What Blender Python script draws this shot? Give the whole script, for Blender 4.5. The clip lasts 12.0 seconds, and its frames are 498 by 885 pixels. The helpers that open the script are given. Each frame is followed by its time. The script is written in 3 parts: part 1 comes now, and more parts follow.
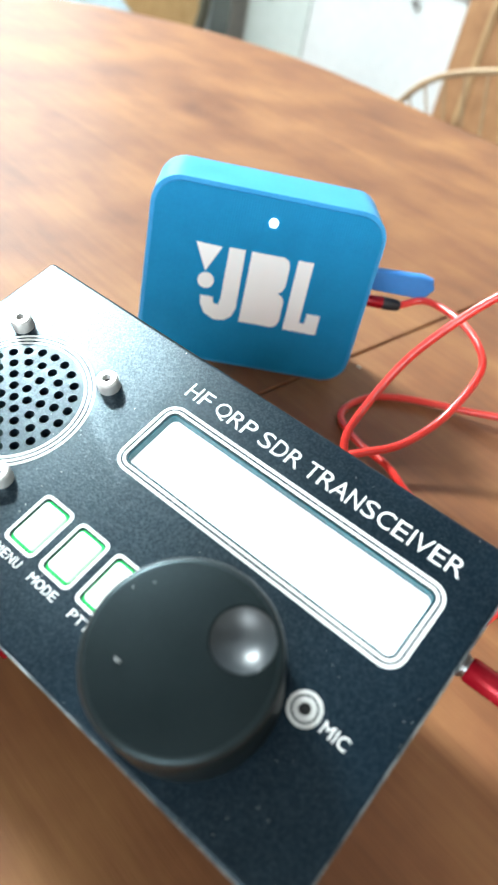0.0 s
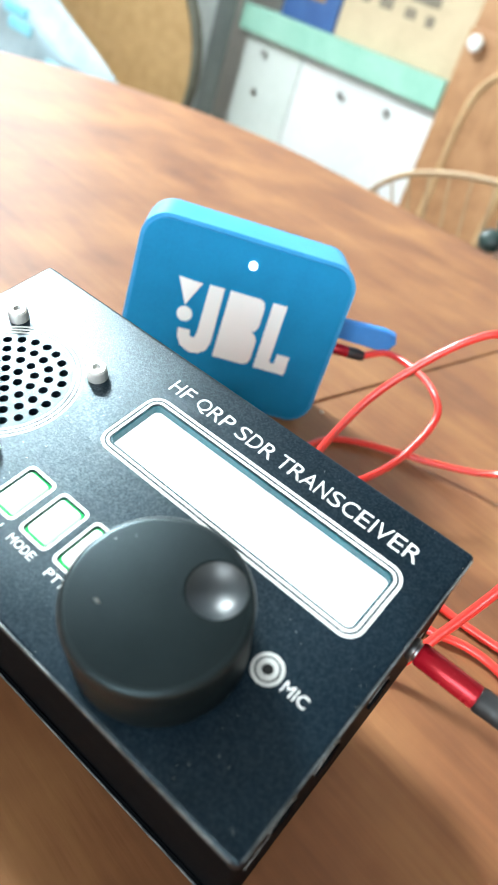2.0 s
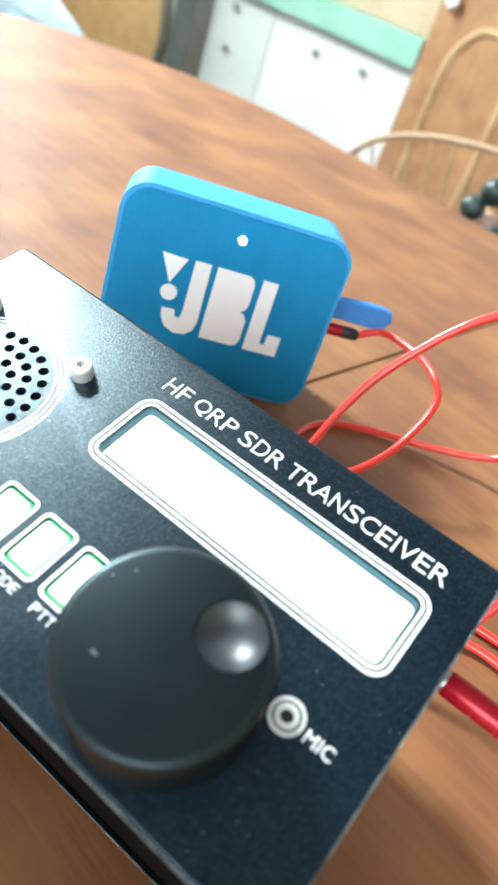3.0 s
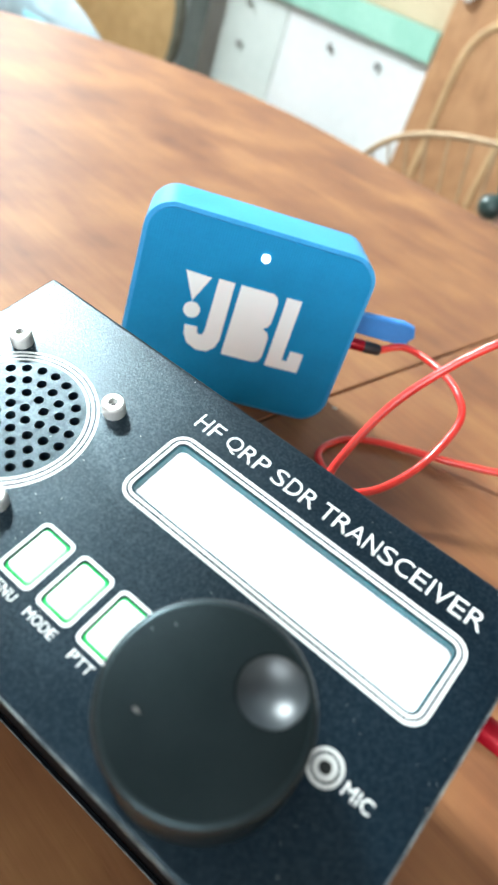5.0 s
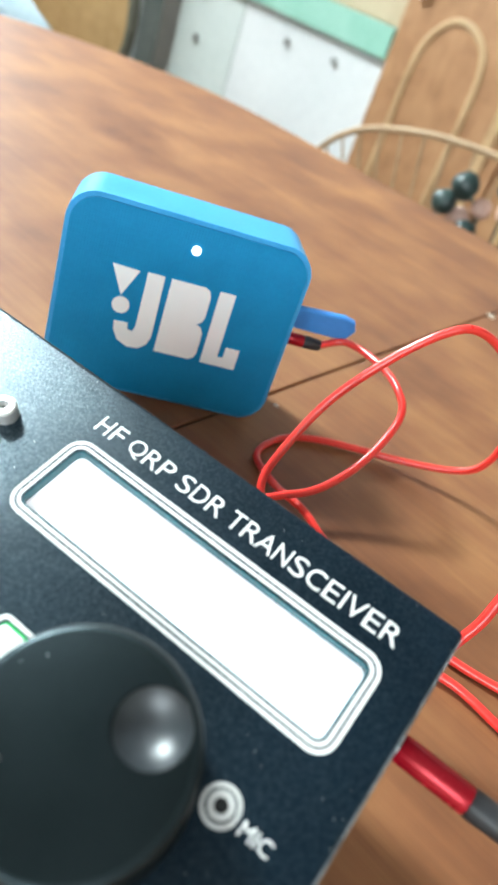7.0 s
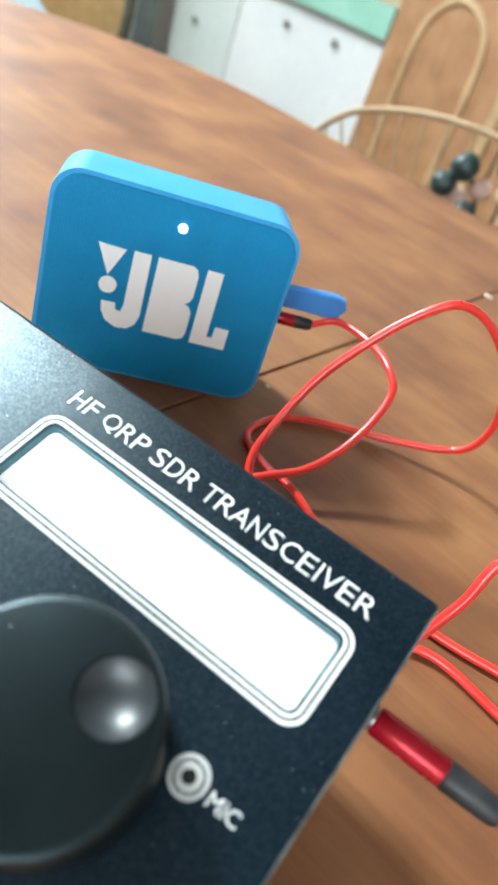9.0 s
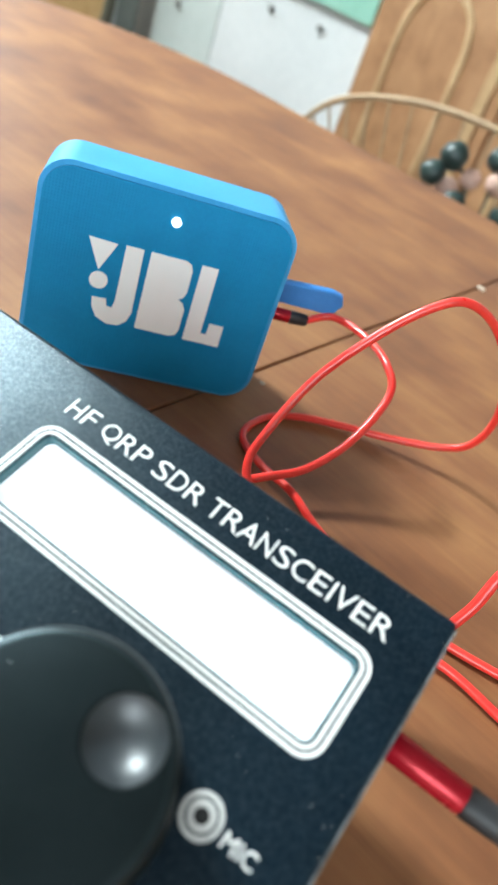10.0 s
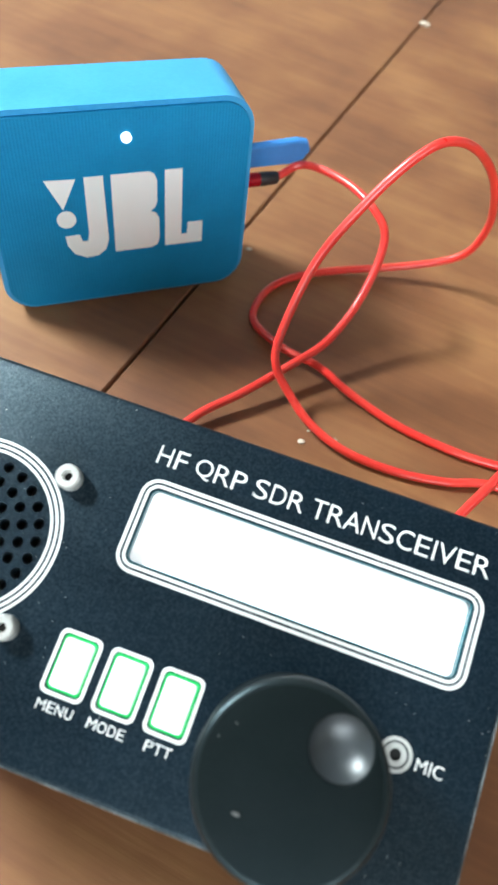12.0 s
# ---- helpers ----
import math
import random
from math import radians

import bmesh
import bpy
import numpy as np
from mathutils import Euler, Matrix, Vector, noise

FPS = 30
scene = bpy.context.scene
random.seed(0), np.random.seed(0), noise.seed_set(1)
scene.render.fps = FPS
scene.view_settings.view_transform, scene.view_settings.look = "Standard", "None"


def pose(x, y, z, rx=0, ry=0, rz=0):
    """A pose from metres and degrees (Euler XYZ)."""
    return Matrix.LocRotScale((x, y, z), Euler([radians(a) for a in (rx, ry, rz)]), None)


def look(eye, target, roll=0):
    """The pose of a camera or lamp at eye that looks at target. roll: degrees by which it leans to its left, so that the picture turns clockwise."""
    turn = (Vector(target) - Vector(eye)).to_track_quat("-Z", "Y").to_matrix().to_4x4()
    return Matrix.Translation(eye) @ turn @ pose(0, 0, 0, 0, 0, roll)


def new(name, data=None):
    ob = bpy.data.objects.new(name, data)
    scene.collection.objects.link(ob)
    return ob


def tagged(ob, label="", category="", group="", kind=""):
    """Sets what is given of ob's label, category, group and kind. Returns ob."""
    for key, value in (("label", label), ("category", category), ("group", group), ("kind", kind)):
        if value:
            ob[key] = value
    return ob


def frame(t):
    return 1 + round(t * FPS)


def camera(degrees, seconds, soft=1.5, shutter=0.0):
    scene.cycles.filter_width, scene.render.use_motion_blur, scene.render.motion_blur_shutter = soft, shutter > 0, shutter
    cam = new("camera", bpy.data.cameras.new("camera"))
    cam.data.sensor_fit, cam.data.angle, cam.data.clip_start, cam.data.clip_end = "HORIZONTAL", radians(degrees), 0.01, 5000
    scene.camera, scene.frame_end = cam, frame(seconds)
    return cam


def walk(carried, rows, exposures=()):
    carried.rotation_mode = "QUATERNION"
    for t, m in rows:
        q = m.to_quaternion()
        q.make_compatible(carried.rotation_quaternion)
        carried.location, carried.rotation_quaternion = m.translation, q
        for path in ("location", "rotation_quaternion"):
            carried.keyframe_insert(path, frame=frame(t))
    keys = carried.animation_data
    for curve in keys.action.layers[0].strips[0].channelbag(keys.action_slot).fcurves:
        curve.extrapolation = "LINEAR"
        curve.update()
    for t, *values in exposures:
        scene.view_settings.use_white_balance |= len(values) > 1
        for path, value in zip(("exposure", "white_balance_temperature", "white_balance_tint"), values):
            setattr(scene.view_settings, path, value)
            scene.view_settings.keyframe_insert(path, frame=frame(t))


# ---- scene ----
cam = camera(39.61, 12.0)
cam.data.dof.use_dof, cam.data.dof.focus_distance, cam.data.dof.aperture_fstop = True, 0.170, 25.0
# seconds, x, y, z, and the turn about x, y, z in degrees
ROWS = [
    (0, 0.0404, -0.0561, 0.1585, 49.33, -10.83, 38.84),
    (0.2, 0.0504, -0.0450, 0.1599, 48.03, -9.16, 37.33),
    (0.4, 0.0561, -0.0426, 0.1672, 46.16, -7.20, 36.64),
    (0.5, 0.0556, -0.0514, 0.1763, 46.70, -8.24, 37.16),
    (0.7, 0.0572, -0.0656, 0.1851, 49.52, -8.44, 36.91),
    (0.8, 0.0601, -0.0727, 0.1902, 50.72, -8.66, 36.46),
    (1, 0.0620, -0.0888, 0.1921, 52.91, -10.60, 36.96),
    (1.3, 0.0653, -0.0931, 0.1759, 56.06, -11.98, 40.16),
    (1.5, 0.0583, -0.0790, 0.1611, 55.81, -14.49, 38.89),
    (2, 0.0491, -0.0721, 0.1501, 55.55, -16.65, 38.27),
    (2.5, 0.0420, -0.0706, 0.1473, 55.04, -18.08, 36.74),
    (2.7, 0.0388, -0.0672, 0.1464, 54.39, -17.92, 36.26),
    (4.3, 0.0247, -0.0528, 0.1462, 52.17, -16.90, 35.98),
    (4.5, 0.0243, -0.0579, 0.1475, 52.42, -17.44, 36.87),
    (5, 0.0270, -0.0611, 0.1517, 52.66, -16.81, 37.00),
    (5.5, 0.0281, -0.0573, 0.1523, 52.79, -17.35, 36.13),
    (6, 0.0299, -0.0513, 0.1504, 52.95, -17.41, 35.23),
    (6.5, 0.0314, -0.0463, 0.1503, 52.94, -17.27, 34.24),
    (7, 0.0319, -0.0469, 0.1502, 53.24, -17.72, 34.11),
    (7.2, 0.0330, -0.0498, 0.1519, 54.17, -17.56, 34.04),
    (8.8, 0.0368, -0.0446, 0.1486, 52.69, -17.16, 34.04),
    (9, 0.0369, -0.0439, 0.1488, 52.21, -17.18, 34.12),
    (9.5, 0.0362, -0.0422, 0.1471, 51.45, -17.16, 34.22),
    (10, 0.0303, -0.0399, 0.1471, 51.64, -17.66, 32.95),
    (10.5, 0.0132, -0.0472, 0.1579, 51.19, -16.49, 33.20),
    (10.7, 0.0006, -0.0453, 0.1605, 49.08, -14.52, 30.59),
    (10.9, -0.0064, -0.0379, 0.1728, 47.34, -11.47, 27.58),
    (11, -0.0092, -0.0373, 0.1768, 45.38, -11.57, 25.80),
    (11.2, -0.0078, -0.0326, 0.1836, 39.97, -8.98, 21.55),
    (11.5, -0.0035, -0.0294, 0.1896, 32.69, -7.48, 16.22),
    (12, -0.0024, -0.0299, 0.1831, 34.67, -6.43, 18.74),
]
EXPOSURES = [(0.0, 0.36), (1.5, 0.45), (4.5, 0.39), (6.5, 0.19), (9.5, 0.08), (11.0, -0.02), (12.0, 0.06)]
walk(cam, [(t, pose(x, y, z, rx, ry, rz)) for t, x, y, z, rx, ry, rz in ROWS], EXPOSURES)

# ---- light ----
TURN = -8.5                                   # the table and the room stand turned to the radio
ROOM = pose(0, 0, 0, 0, 0, TURN)
world = bpy.data.worlds.new("room_air")
scene.world = world
world.use_nodes = True
world.node_tree.nodes["Background"].inputs["Color"].default_value = (0.75, 0.85, 1.0, 1)
world.node_tree.nodes["Background"].inputs["Strength"].default_value = 0.18


def area(name, at, target, size_x, size_y, watts, colour):
    lamp = bpy.data.lights.new(name, "AREA")
    lamp.shape, lamp.size, lamp.size_y, lamp.energy, lamp.color = "RECTANGLE", size_x, size_y, watts, colour
    ob = new(name, lamp)
    ob.matrix_world = look(at, target)
    return ob


# Key light from the upper left, as the shadows fall; its lamp is added.
LAMP_AT = Vector((-1.55, 0.34, 1.50))
area("key_light", LAMP_AT, (-0.05, 0.1, 0.0), 0.52, 0.52, 184, (0.83, 0.97, 1.0))
# Added lights at unseen windows: glare at left, table sheen, fill from the front.
area("west_glare_light", ROOM @ Vector((-2.93, 1.05, 0.90)), ROOM @ Vector((-0.3, 0.5, 0.0)), 1.7, 1.1, 31, (0.88, 0.97, 1.0))
area("north_sheen_light", ROOM @ Vector((-0.85, 2.30, 1.08)), ROOM @ Vector((-0.2, 0.3, 0.0)), 2.5, 0.85, 5, (0.92, 0.97, 0.98))
area("south_fill_light", ROOM @ Vector((0.95, -2.14, 0.90)), ROOM @ Vector((-0.1, 0.1, 0.0)), 1.8, 1.3, 53, (0.83, 0.95, 1.0))

# ---- materials ----


def material(name, dark, light, scale=40.0, rough=0.5, metal=0.0, bump=0.0, bump_scale=400.0, stretch=(1, 1, 1), coat=0.0,
             emit=None, spread=(0.35, 0.65), rough_range=0.08, gloss=0.5, sheen=None):
    """A surface that wavers between two colours at a broad and a fine scale, with fine relief."""
    m = bpy.data.materials.new(name)
    m.use_nodes = True
    n, l = m.node_tree.nodes, m.node_tree.links
    b = n["Principled BSDF"]
    at = n.new("ShaderNodeTexCoord")
    mp = n.new("ShaderNodeMapping")
    mp.inputs["Scale"].default_value = stretch
    l.new(at.outputs["Object"], mp.inputs["Vector"])
    broad, fine, mix, ramp = n.new("ShaderNodeTexNoise"), n.new("ShaderNodeTexNoise"), n.new("ShaderNodeMath"), n.new("ShaderNodeValToRGB")
    broad.inputs["Scale"].default_value, broad.inputs["Detail"].default_value = scale, 3
    fine.inputs["Scale"].default_value, fine.inputs["Detail"].default_value = scale * 9, 4
    for x in (broad, fine):
        l.new(mp.outputs["Vector"], x.inputs["Vector"])
    mix.operation = "MULTIPLY_ADD"
    mix.inputs[1].default_value = 0.4
    half = n.new("ShaderNodeMath")
    half.operation = "MULTIPLY"
    half.inputs[1].default_value = 0.6
    l.new(broad.outputs["Fac"], half.inputs[0])
    l.new(fine.outputs["Fac"], mix.inputs[0])
    l.new(half.outputs[0], mix.inputs[2])
    l.new(mix.outputs[0], ramp.inputs["Fac"])
    ramp.color_ramp.elements[0].position, ramp.color_ramp.elements[1].position = spread
    ramp.color_ramp.elements[0].color, ramp.color_ramp.elements[1].color = (*dark, 1), (*light, 1)
    l.new(ramp.outputs["Color"], b.inputs["Base Color"])
    b.inputs["Metallic"].default_value = metal
    b.inputs["Specular IOR Level"].default_value = gloss
    if sheen:
        b.inputs["Specular Tint"].default_value = (*sheen, 1)
    rr = n.new("ShaderNodeMapRange")
    rr.inputs["To Min"].default_value, rr.inputs["To Max"].default_value = max(rough - rough_range, 0.02), min(rough + rough_range, 1)
    l.new(mix.outputs[0], rr.inputs["Value"])
    l.new(rr.outputs["Result"], b.inputs["Roughness"])
    if coat:
        b.inputs["Coat Weight"].default_value, b.inputs["Coat Roughness"].default_value = coat, 0.12
    if bump:
        grain, bp = n.new("ShaderNodeTexNoise"), n.new("ShaderNodeBump")
        grain.inputs["Scale"].default_value, grain.inputs["Detail"].default_value = bump_scale, 2
        l.new(mp.outputs["Vector"], grain.inputs["Vector"])
        l.new(grain.outputs["Fac"], bp.inputs["Height"])
        bp.inputs["Strength"].default_value, bp.inputs["Distance"].default_value = bump, 0.0006
        l.new(bp.outputs["Normal"], b.inputs["Normal"])
    if emit:
        b.inputs["Emission Color"].default_value, b.inputs["Emission Strength"].default_value = (*emit[:3], 1), emit[3]
    return m


def wood(name, dark, mid, light, rough=0.34, along=(3.0, 34.0, 34.0), coat=0.15):
    """Planed wood, its grain along the local x: broad figure, fine streaks and pores."""
    m = bpy.data.materials.new(name)
    m.use_nodes = True
    n, l = m.node_tree.nodes, m.node_tree.links
    b = n["Principled BSDF"]
    at, mp, mp2 = n.new("ShaderNodeTexCoord"), n.new("ShaderNodeMapping"), n.new("ShaderNodeMapping")
    mp.inputs["Scale"].default_value = along
    mp2.inputs["Scale"].default_value = (along[0] * 5, along[1] * 9, along[2] * 9)
    figure, streak, blotch = n.new("ShaderNodeTexNoise"), n.new("ShaderNodeTexNoise"), n.new("ShaderNodeTexNoise")
    figure.inputs["Scale"].default_value, figure.inputs["Detail"].default_value, figure.inputs["Distortion"].default_value = 1.0, 6, 1.3
    streak.inputs["Scale"].default_value, streak.inputs["Detail"].default_value = 1.0, 4
    blotch.inputs["Scale"].default_value, blotch.inputs["Detail"].default_value = 16.0, 5
    l.new(at.outputs["Object"], mp.inputs["Vector"])
    l.new(at.outputs["Object"], mp2.inputs["Vector"])
    l.new(at.outputs["Object"], blotch.inputs["Vector"])
    l.new(mp.outputs["Vector"], figure.inputs["Vector"])
    l.new(mp2.outputs["Vector"], streak.inputs["Vector"])
    a1, a2 = n.new("ShaderNodeMath"), n.new("ShaderNodeMath")
    a1.operation = a2.operation = "MULTIPLY_ADD"
    a1.inputs[1].default_value, a2.inputs[1].default_value = 0.26, 0.14
    half = n.new("ShaderNodeMath")
    half.operation, half.inputs[1].default_value = "MULTIPLY", 0.60
    l.new(blotch.outputs["Fac"], half.inputs[0])
    l.new(figure.outputs["Fac"], a1.inputs[0])
    l.new(half.outputs[0], a1.inputs[2])
    l.new(streak.outputs["Fac"], a2.inputs[0])
    l.new(a1.outputs[0], a2.inputs[2])
    ramp = n.new("ShaderNodeValToRGB")
    ramp.color_ramp.elements[0].position, ramp.color_ramp.elements[1].position = 0.30, 0.70
    ramp.color_ramp.elements[0].color, ramp.color_ramp.elements[1].color = (*dark, 1), (*light, 1)
    ramp.color_ramp.elements.new(0.48).color = (*mid, 1)
    l.new(a2.outputs[0], ramp.inputs["Fac"])
    l.new(ramp.outputs["Color"], b.inputs["Base Color"])
    rr = n.new("ShaderNodeMapRange")
    rr.inputs["To Min"].default_value, rr.inputs["To Max"].default_value = rough - 0.08, rough + 0.12
    l.new(a2.outputs[0], rr.inputs["Value"])
    l.new(rr.outputs["Result"], b.inputs["Roughness"])
    bp = n.new("ShaderNodeBump")
    bp.inputs["Strength"].default_value, bp.inputs["Distance"].default_value = 0.25, 0.0006
    l.new(streak.outputs["Fac"], bp.inputs["Height"])
    l.new(bp.outputs["Normal"], b.inputs["Normal"])
    b.inputs["Coat Weight"].default_value, b.inputs["Coat Roughness"].default_value = coat, 0.25
    return m


TABLE_WOOD = wood("red_brown_table_wood", (0.112, 0.036, 0.015), (0.222, 0.085, 0.032), (0.375, 0.174, 0.063), 0.54, (6.0, 40.0, 40.0), 0.07)
DOOR_WOOD = wood("wardrobe_wood", (0.24, 0.11, 0.05), (0.36, 0.18, 0.085), (0.46, 0.25, 0.125), 0.45, (20.0, 20.0, 2.0), 0.0)
TRIM_WOOD = wood("pale_trim_wood", (0.36, 0.22, 0.11), (0.48, 0.31, 0.16), (0.58, 0.4, 0.22), 0.5, (20.0, 20.0, 4.0), 0.0)
BLACK_PAINT = material("black_powder_coat", (0.002, 0.0065, 0.012), (0.004, 0.011, 0.019), 60, 0.33, 0.0, 0.16, 2600.0, gloss=0.55, sheen=(0.66, 0.89, 1.0))
BLACK_SIDE = material("black_side_paint", (0.003, 0.0035, 0.0045), (0.005, 0.006, 0.007), 50, 0.50, 0.0, 0.04, 3000.0, gloss=0.012)
KNOB_BLACK = material("matt_black_rubber", (0.0035, 0.005, 0.005), (0.006, 0.008, 0.008), 120, 0.42, 0.0, 0.04, 1800.0, gloss=0.20, sheen=(0.58, 0.86, 1.0))
RIM_BLACK = material("smooth_black_rim", (0.006, 0.009, 0.010), (0.010, 0.013, 0.014), 120, 0.34, gloss=0.38, sheen=(0.66, 0.92, 1.0))
DIMPLE_BLACK = material("polished_black", (0.020, 0.026, 0.030), (0.030, 0.036, 0.042), 120, 0.40, 0.10, gloss=1.0)
MARK_WHITE = material("white_mark_print", (0.90, 0.92, 0.92), (0.93, 0.95, 0.95), 20, 0.5)
PRINT_GLINT = material("grey_print_and_glint", (0.20, 0.19, 0.18), (0.42, 0.41, 0.39), 500, 0.6)
PRINT_WHITE = material("white_print", (0.78, 0.78, 0.76), (0.88, 0.88, 0.86), 300, 0.55)
# Near-black backing; in jack, socket and screw holes it stands in for shade.
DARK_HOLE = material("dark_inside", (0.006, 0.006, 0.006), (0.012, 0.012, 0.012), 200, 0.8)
STEEL = material("bright_steel", (0.70, 0.69, 0.67), (0.84, 0.83, 0.81), 300, 0.34, 0.55)
NICKEL = material("grey_nickel", (0.30, 0.30, 0.30), (0.45, 0.45, 0.44), 300, 0.35, 1.0)
SCREEN = material("lit_screen", (0.80, 0.86, 0.90), (0.88, 0.92, 0.95), 30, 0.25, emit=(0.95, 0.98, 1.0, 0.75))
SCREEN_REFLECTION = material("teal_screen_reflection", (0.008, 0.085, 0.11), (0.02, 0.15, 0.18), 100, 0.25)
KEY_WHITE = material("white_key_plastic", (0.78, 0.80, 0.79), (0.86, 0.88, 0.87), 200, 0.28, emit=(0.85, 1.0, 0.92, 0.45))
KEY_GREEN = material("green_key_glow", (0.02, 0.42, 0.12), (0.03, 0.55, 0.17), 200, 0.4, emit=(0.02, 0.75, 0.18, 0.7))
BLUE_RUBBER = material("blue_silicone", (0.04, 0.32, 0.62), (0.06, 0.37, 0.70), 60, 0.45, 0.0, 0.1, 1500.0, gloss=0.3)
BLUE_MESH = material("blue_woven_mesh", (0.003, 0.215, 0.45), (0.005, 0.25, 0.51), 80, 0.6, 0.0, 0.12, 3200.0, gloss=0.25)
BLUE_FLAP = material("blue_flap_silicone", (0.05, 0.27, 0.72), (0.07, 0.32, 0.80), 80, 0.4)
LED_WHITE = material("white_led", (0.9, 0.9, 0.9), (0.95, 0.95, 0.95), 200, 0.3, emit=(1.0, 1.0, 1.0, 2.0))
RED_WIRE = material("red_pvc_sheath", (0.80, 0.030, 0.024), (0.90, 0.055, 0.040), 60, 0.30, 0.0, 0.05, 500.0, coat=0.5)
RED_METAL = material("red_anodised_metal", (0.45, 0.008, 0.020), (0.50, 0.012, 0.026), 120, 0.26, 0.35)
SOFT_BLACK = material("black_rubber", (0.015, 0.015, 0.016), (0.03, 0.03, 0.032), 200, 0.5)
WALL_PAINT = material("grey_cream_wall_paint", (0.42, 0.40, 0.36), (0.50, 0.48, 0.43), 3, 0.8, 0.0, 0.2, 60.0)
# Ceiling is unseen; its grey is set to limit bounce and panel reflections.
CEILING_PAINT = material("grey_ceiling_paint", (0.24, 0.235, 0.23), (0.30, 0.295, 0.29), 3, 0.8)
FLOOR_TILE = material("brown_floor_tile", (0.20, 0.13, 0.09), (0.28, 0.19, 0.13), 5, 0.4)
CABINET_WHITE = material("white_lacquer", (0.64, 0.65, 0.65), (0.72, 0.725, 0.72), 4, 0.35)
CABINET_PALE = material("pale_green_lacquer", (0.55, 0.60, 0.57), (0.62, 0.66, 0.63), 4, 0.35)
GREEN_TOP = material("sea_green_paint", (0.24, 0.47, 0.37), (0.33, 0.56, 0.46), 8, 0.4)
CARDBOARD = material("beige_cardboard", (0.46, 0.36, 0.24), (0.55, 0.44, 0.30), 10, 0.85)
INK = material("dark_ink", (0.17, 0.14, 0.11), (0.24, 0.20, 0.15), 50, 0.8)
BLUE_CARD = material("blue_card", (0.02, 0.07, 0.22), (0.04, 0.11, 0.30), 20, 0.5)
GREY_CLOTH = material("grey_cloth", (0.34, 0.37, 0.37), (0.48, 0.51, 0.50), 6, 0.9, 0.0, 0.4, 300.0)
DARK_CLOTH = material("dark_grey_cloth", (0.13, 0.15, 0.15), (0.2, 0.22, 0.21), 6, 0.9)
OCHRE = material("ochre_cane", (0.28, 0.16, 0.06), (0.38, 0.23, 0.10), 30, 0.7, 0.0, 0.4, 200.0)
DARK_RIM = material("dark_olive_rim", (0.05, 0.05, 0.035), (0.09, 0.085, 0.06), 30, 0.5)
BAG = material("white_plastic_film", (0.20, 0.27, 0.30), (0.31, 0.37, 0.40), 5, 0.35, 0.0, 0.5, 25.0)
BAG_PRINT = material("cyan_print", (0.12, 0.40, 0.52), (0.20, 0.48, 0.58), 10, 0.5)
RATTAN = material("pale_rattan", (0.30, 0.19, 0.105), (0.42, 0.29, 0.17), 40, 0.55)
BERRY = material("dark_green_berry", (0.015, 0.03, 0.03), (0.03, 0.055, 0.05), 40, 0.35)
PINK = material("pale_pink_petal", (0.55, 0.34, 0.27), (0.66, 0.45, 0.37), 40, 0.7)
CRUMB = material("pale_crumb", (0.55, 0.46, 0.36), (0.7, 0.6, 0.48), 400, 0.8)
PALE_NICKEL = material("pale_nickel", (0.52, 0.52, 0.50), (0.62, 0.62, 0.60), 300, 0.4, 0.2)
GLASS = bpy.data.materials.new("window_glass")
GLASS.use_nodes = True
GLASS.node_tree.nodes["Principled BSDF"].inputs["Transmission Weight"].default_value = 1.0
GLASS.node_tree.nodes["Principled BSDF"].inputs["Roughness"].default_value = 0.02
LAMP_GLOW = material("lamp_diffuser", (0.85, 0.85, 0.82), (0.9, 0.9, 0.88), 5, 0.5, emit=(1.0, 0.97, 0.92, 3.0))


def dust(m, scale, much):
    """Scattered pale specks of dust over a surface."""
    n, l = m.node_tree.nodes, m.node_tree.links
    b = n["Principled BSDF"]
    was = b.inputs["Base Color"].links[0].from_socket
    at, cells, mask, small, both, mix = (n.new("ShaderNodeTexCoord"), n.new("ShaderNodeTexVoronoi"), n.new("ShaderNodeTexNoise"), n.new("ShaderNodeMath"),
                                         n.new("ShaderNodeMath"), n.new("ShaderNodeMix"))
    cells.inputs["Scale"].default_value, mask.inputs["Scale"].default_value = scale, scale * 0.16
    l.new(at.outputs["Object"], cells.inputs["Vector"])
    l.new(at.outputs["Object"], mask.inputs["Vector"])
    small.operation, small.inputs[1].default_value = "LESS_THAN", much
    l.new(cells.outputs["Distance"], small.inputs[0])
    keep = n.new("ShaderNodeMath")
    keep.operation, keep.inputs[1].default_value = "GREATER_THAN", 0.56
    l.new(mask.outputs["Fac"], keep.inputs[0])
    both.operation = "MULTIPLY"
    l.new(small.outputs[0], both.inputs[0])
    l.new(keep.outputs[0], both.inputs[1])
    mix.data_type = "RGBA"
    l.new(both.outputs[0], mix.inputs["Factor"])
    l.new(was, mix.inputs["A"])
    mix.inputs["B"].default_value = (0.45, 0.45, 0.43, 1)
    l.new(mix.outputs["Result"], b.inputs["Base Color"])



def weave(m, scale, deep):
    """A regular grid of small dimples, as in a woven mesh."""
    n, l = m.node_tree.nodes, m.node_tree.links
    at, cells, bp = n.new("ShaderNodeTexCoord"), n.new("ShaderNodeTexVoronoi"), n.new("ShaderNodeBump")
    cells.inputs["Scale"].default_value, cells.inputs["Randomness"].default_value = scale, 0.0
    l.new(at.outputs["Object"], cells.inputs["Vector"])
    l.new(cells.outputs["Distance"], bp.inputs["Height"])
    bp.inputs["Strength"].default_value, bp.inputs["Distance"].default_value = deep, 0.0006
    l.new(bp.outputs["Normal"], n["Principled BSDF"].inputs["Normal"])


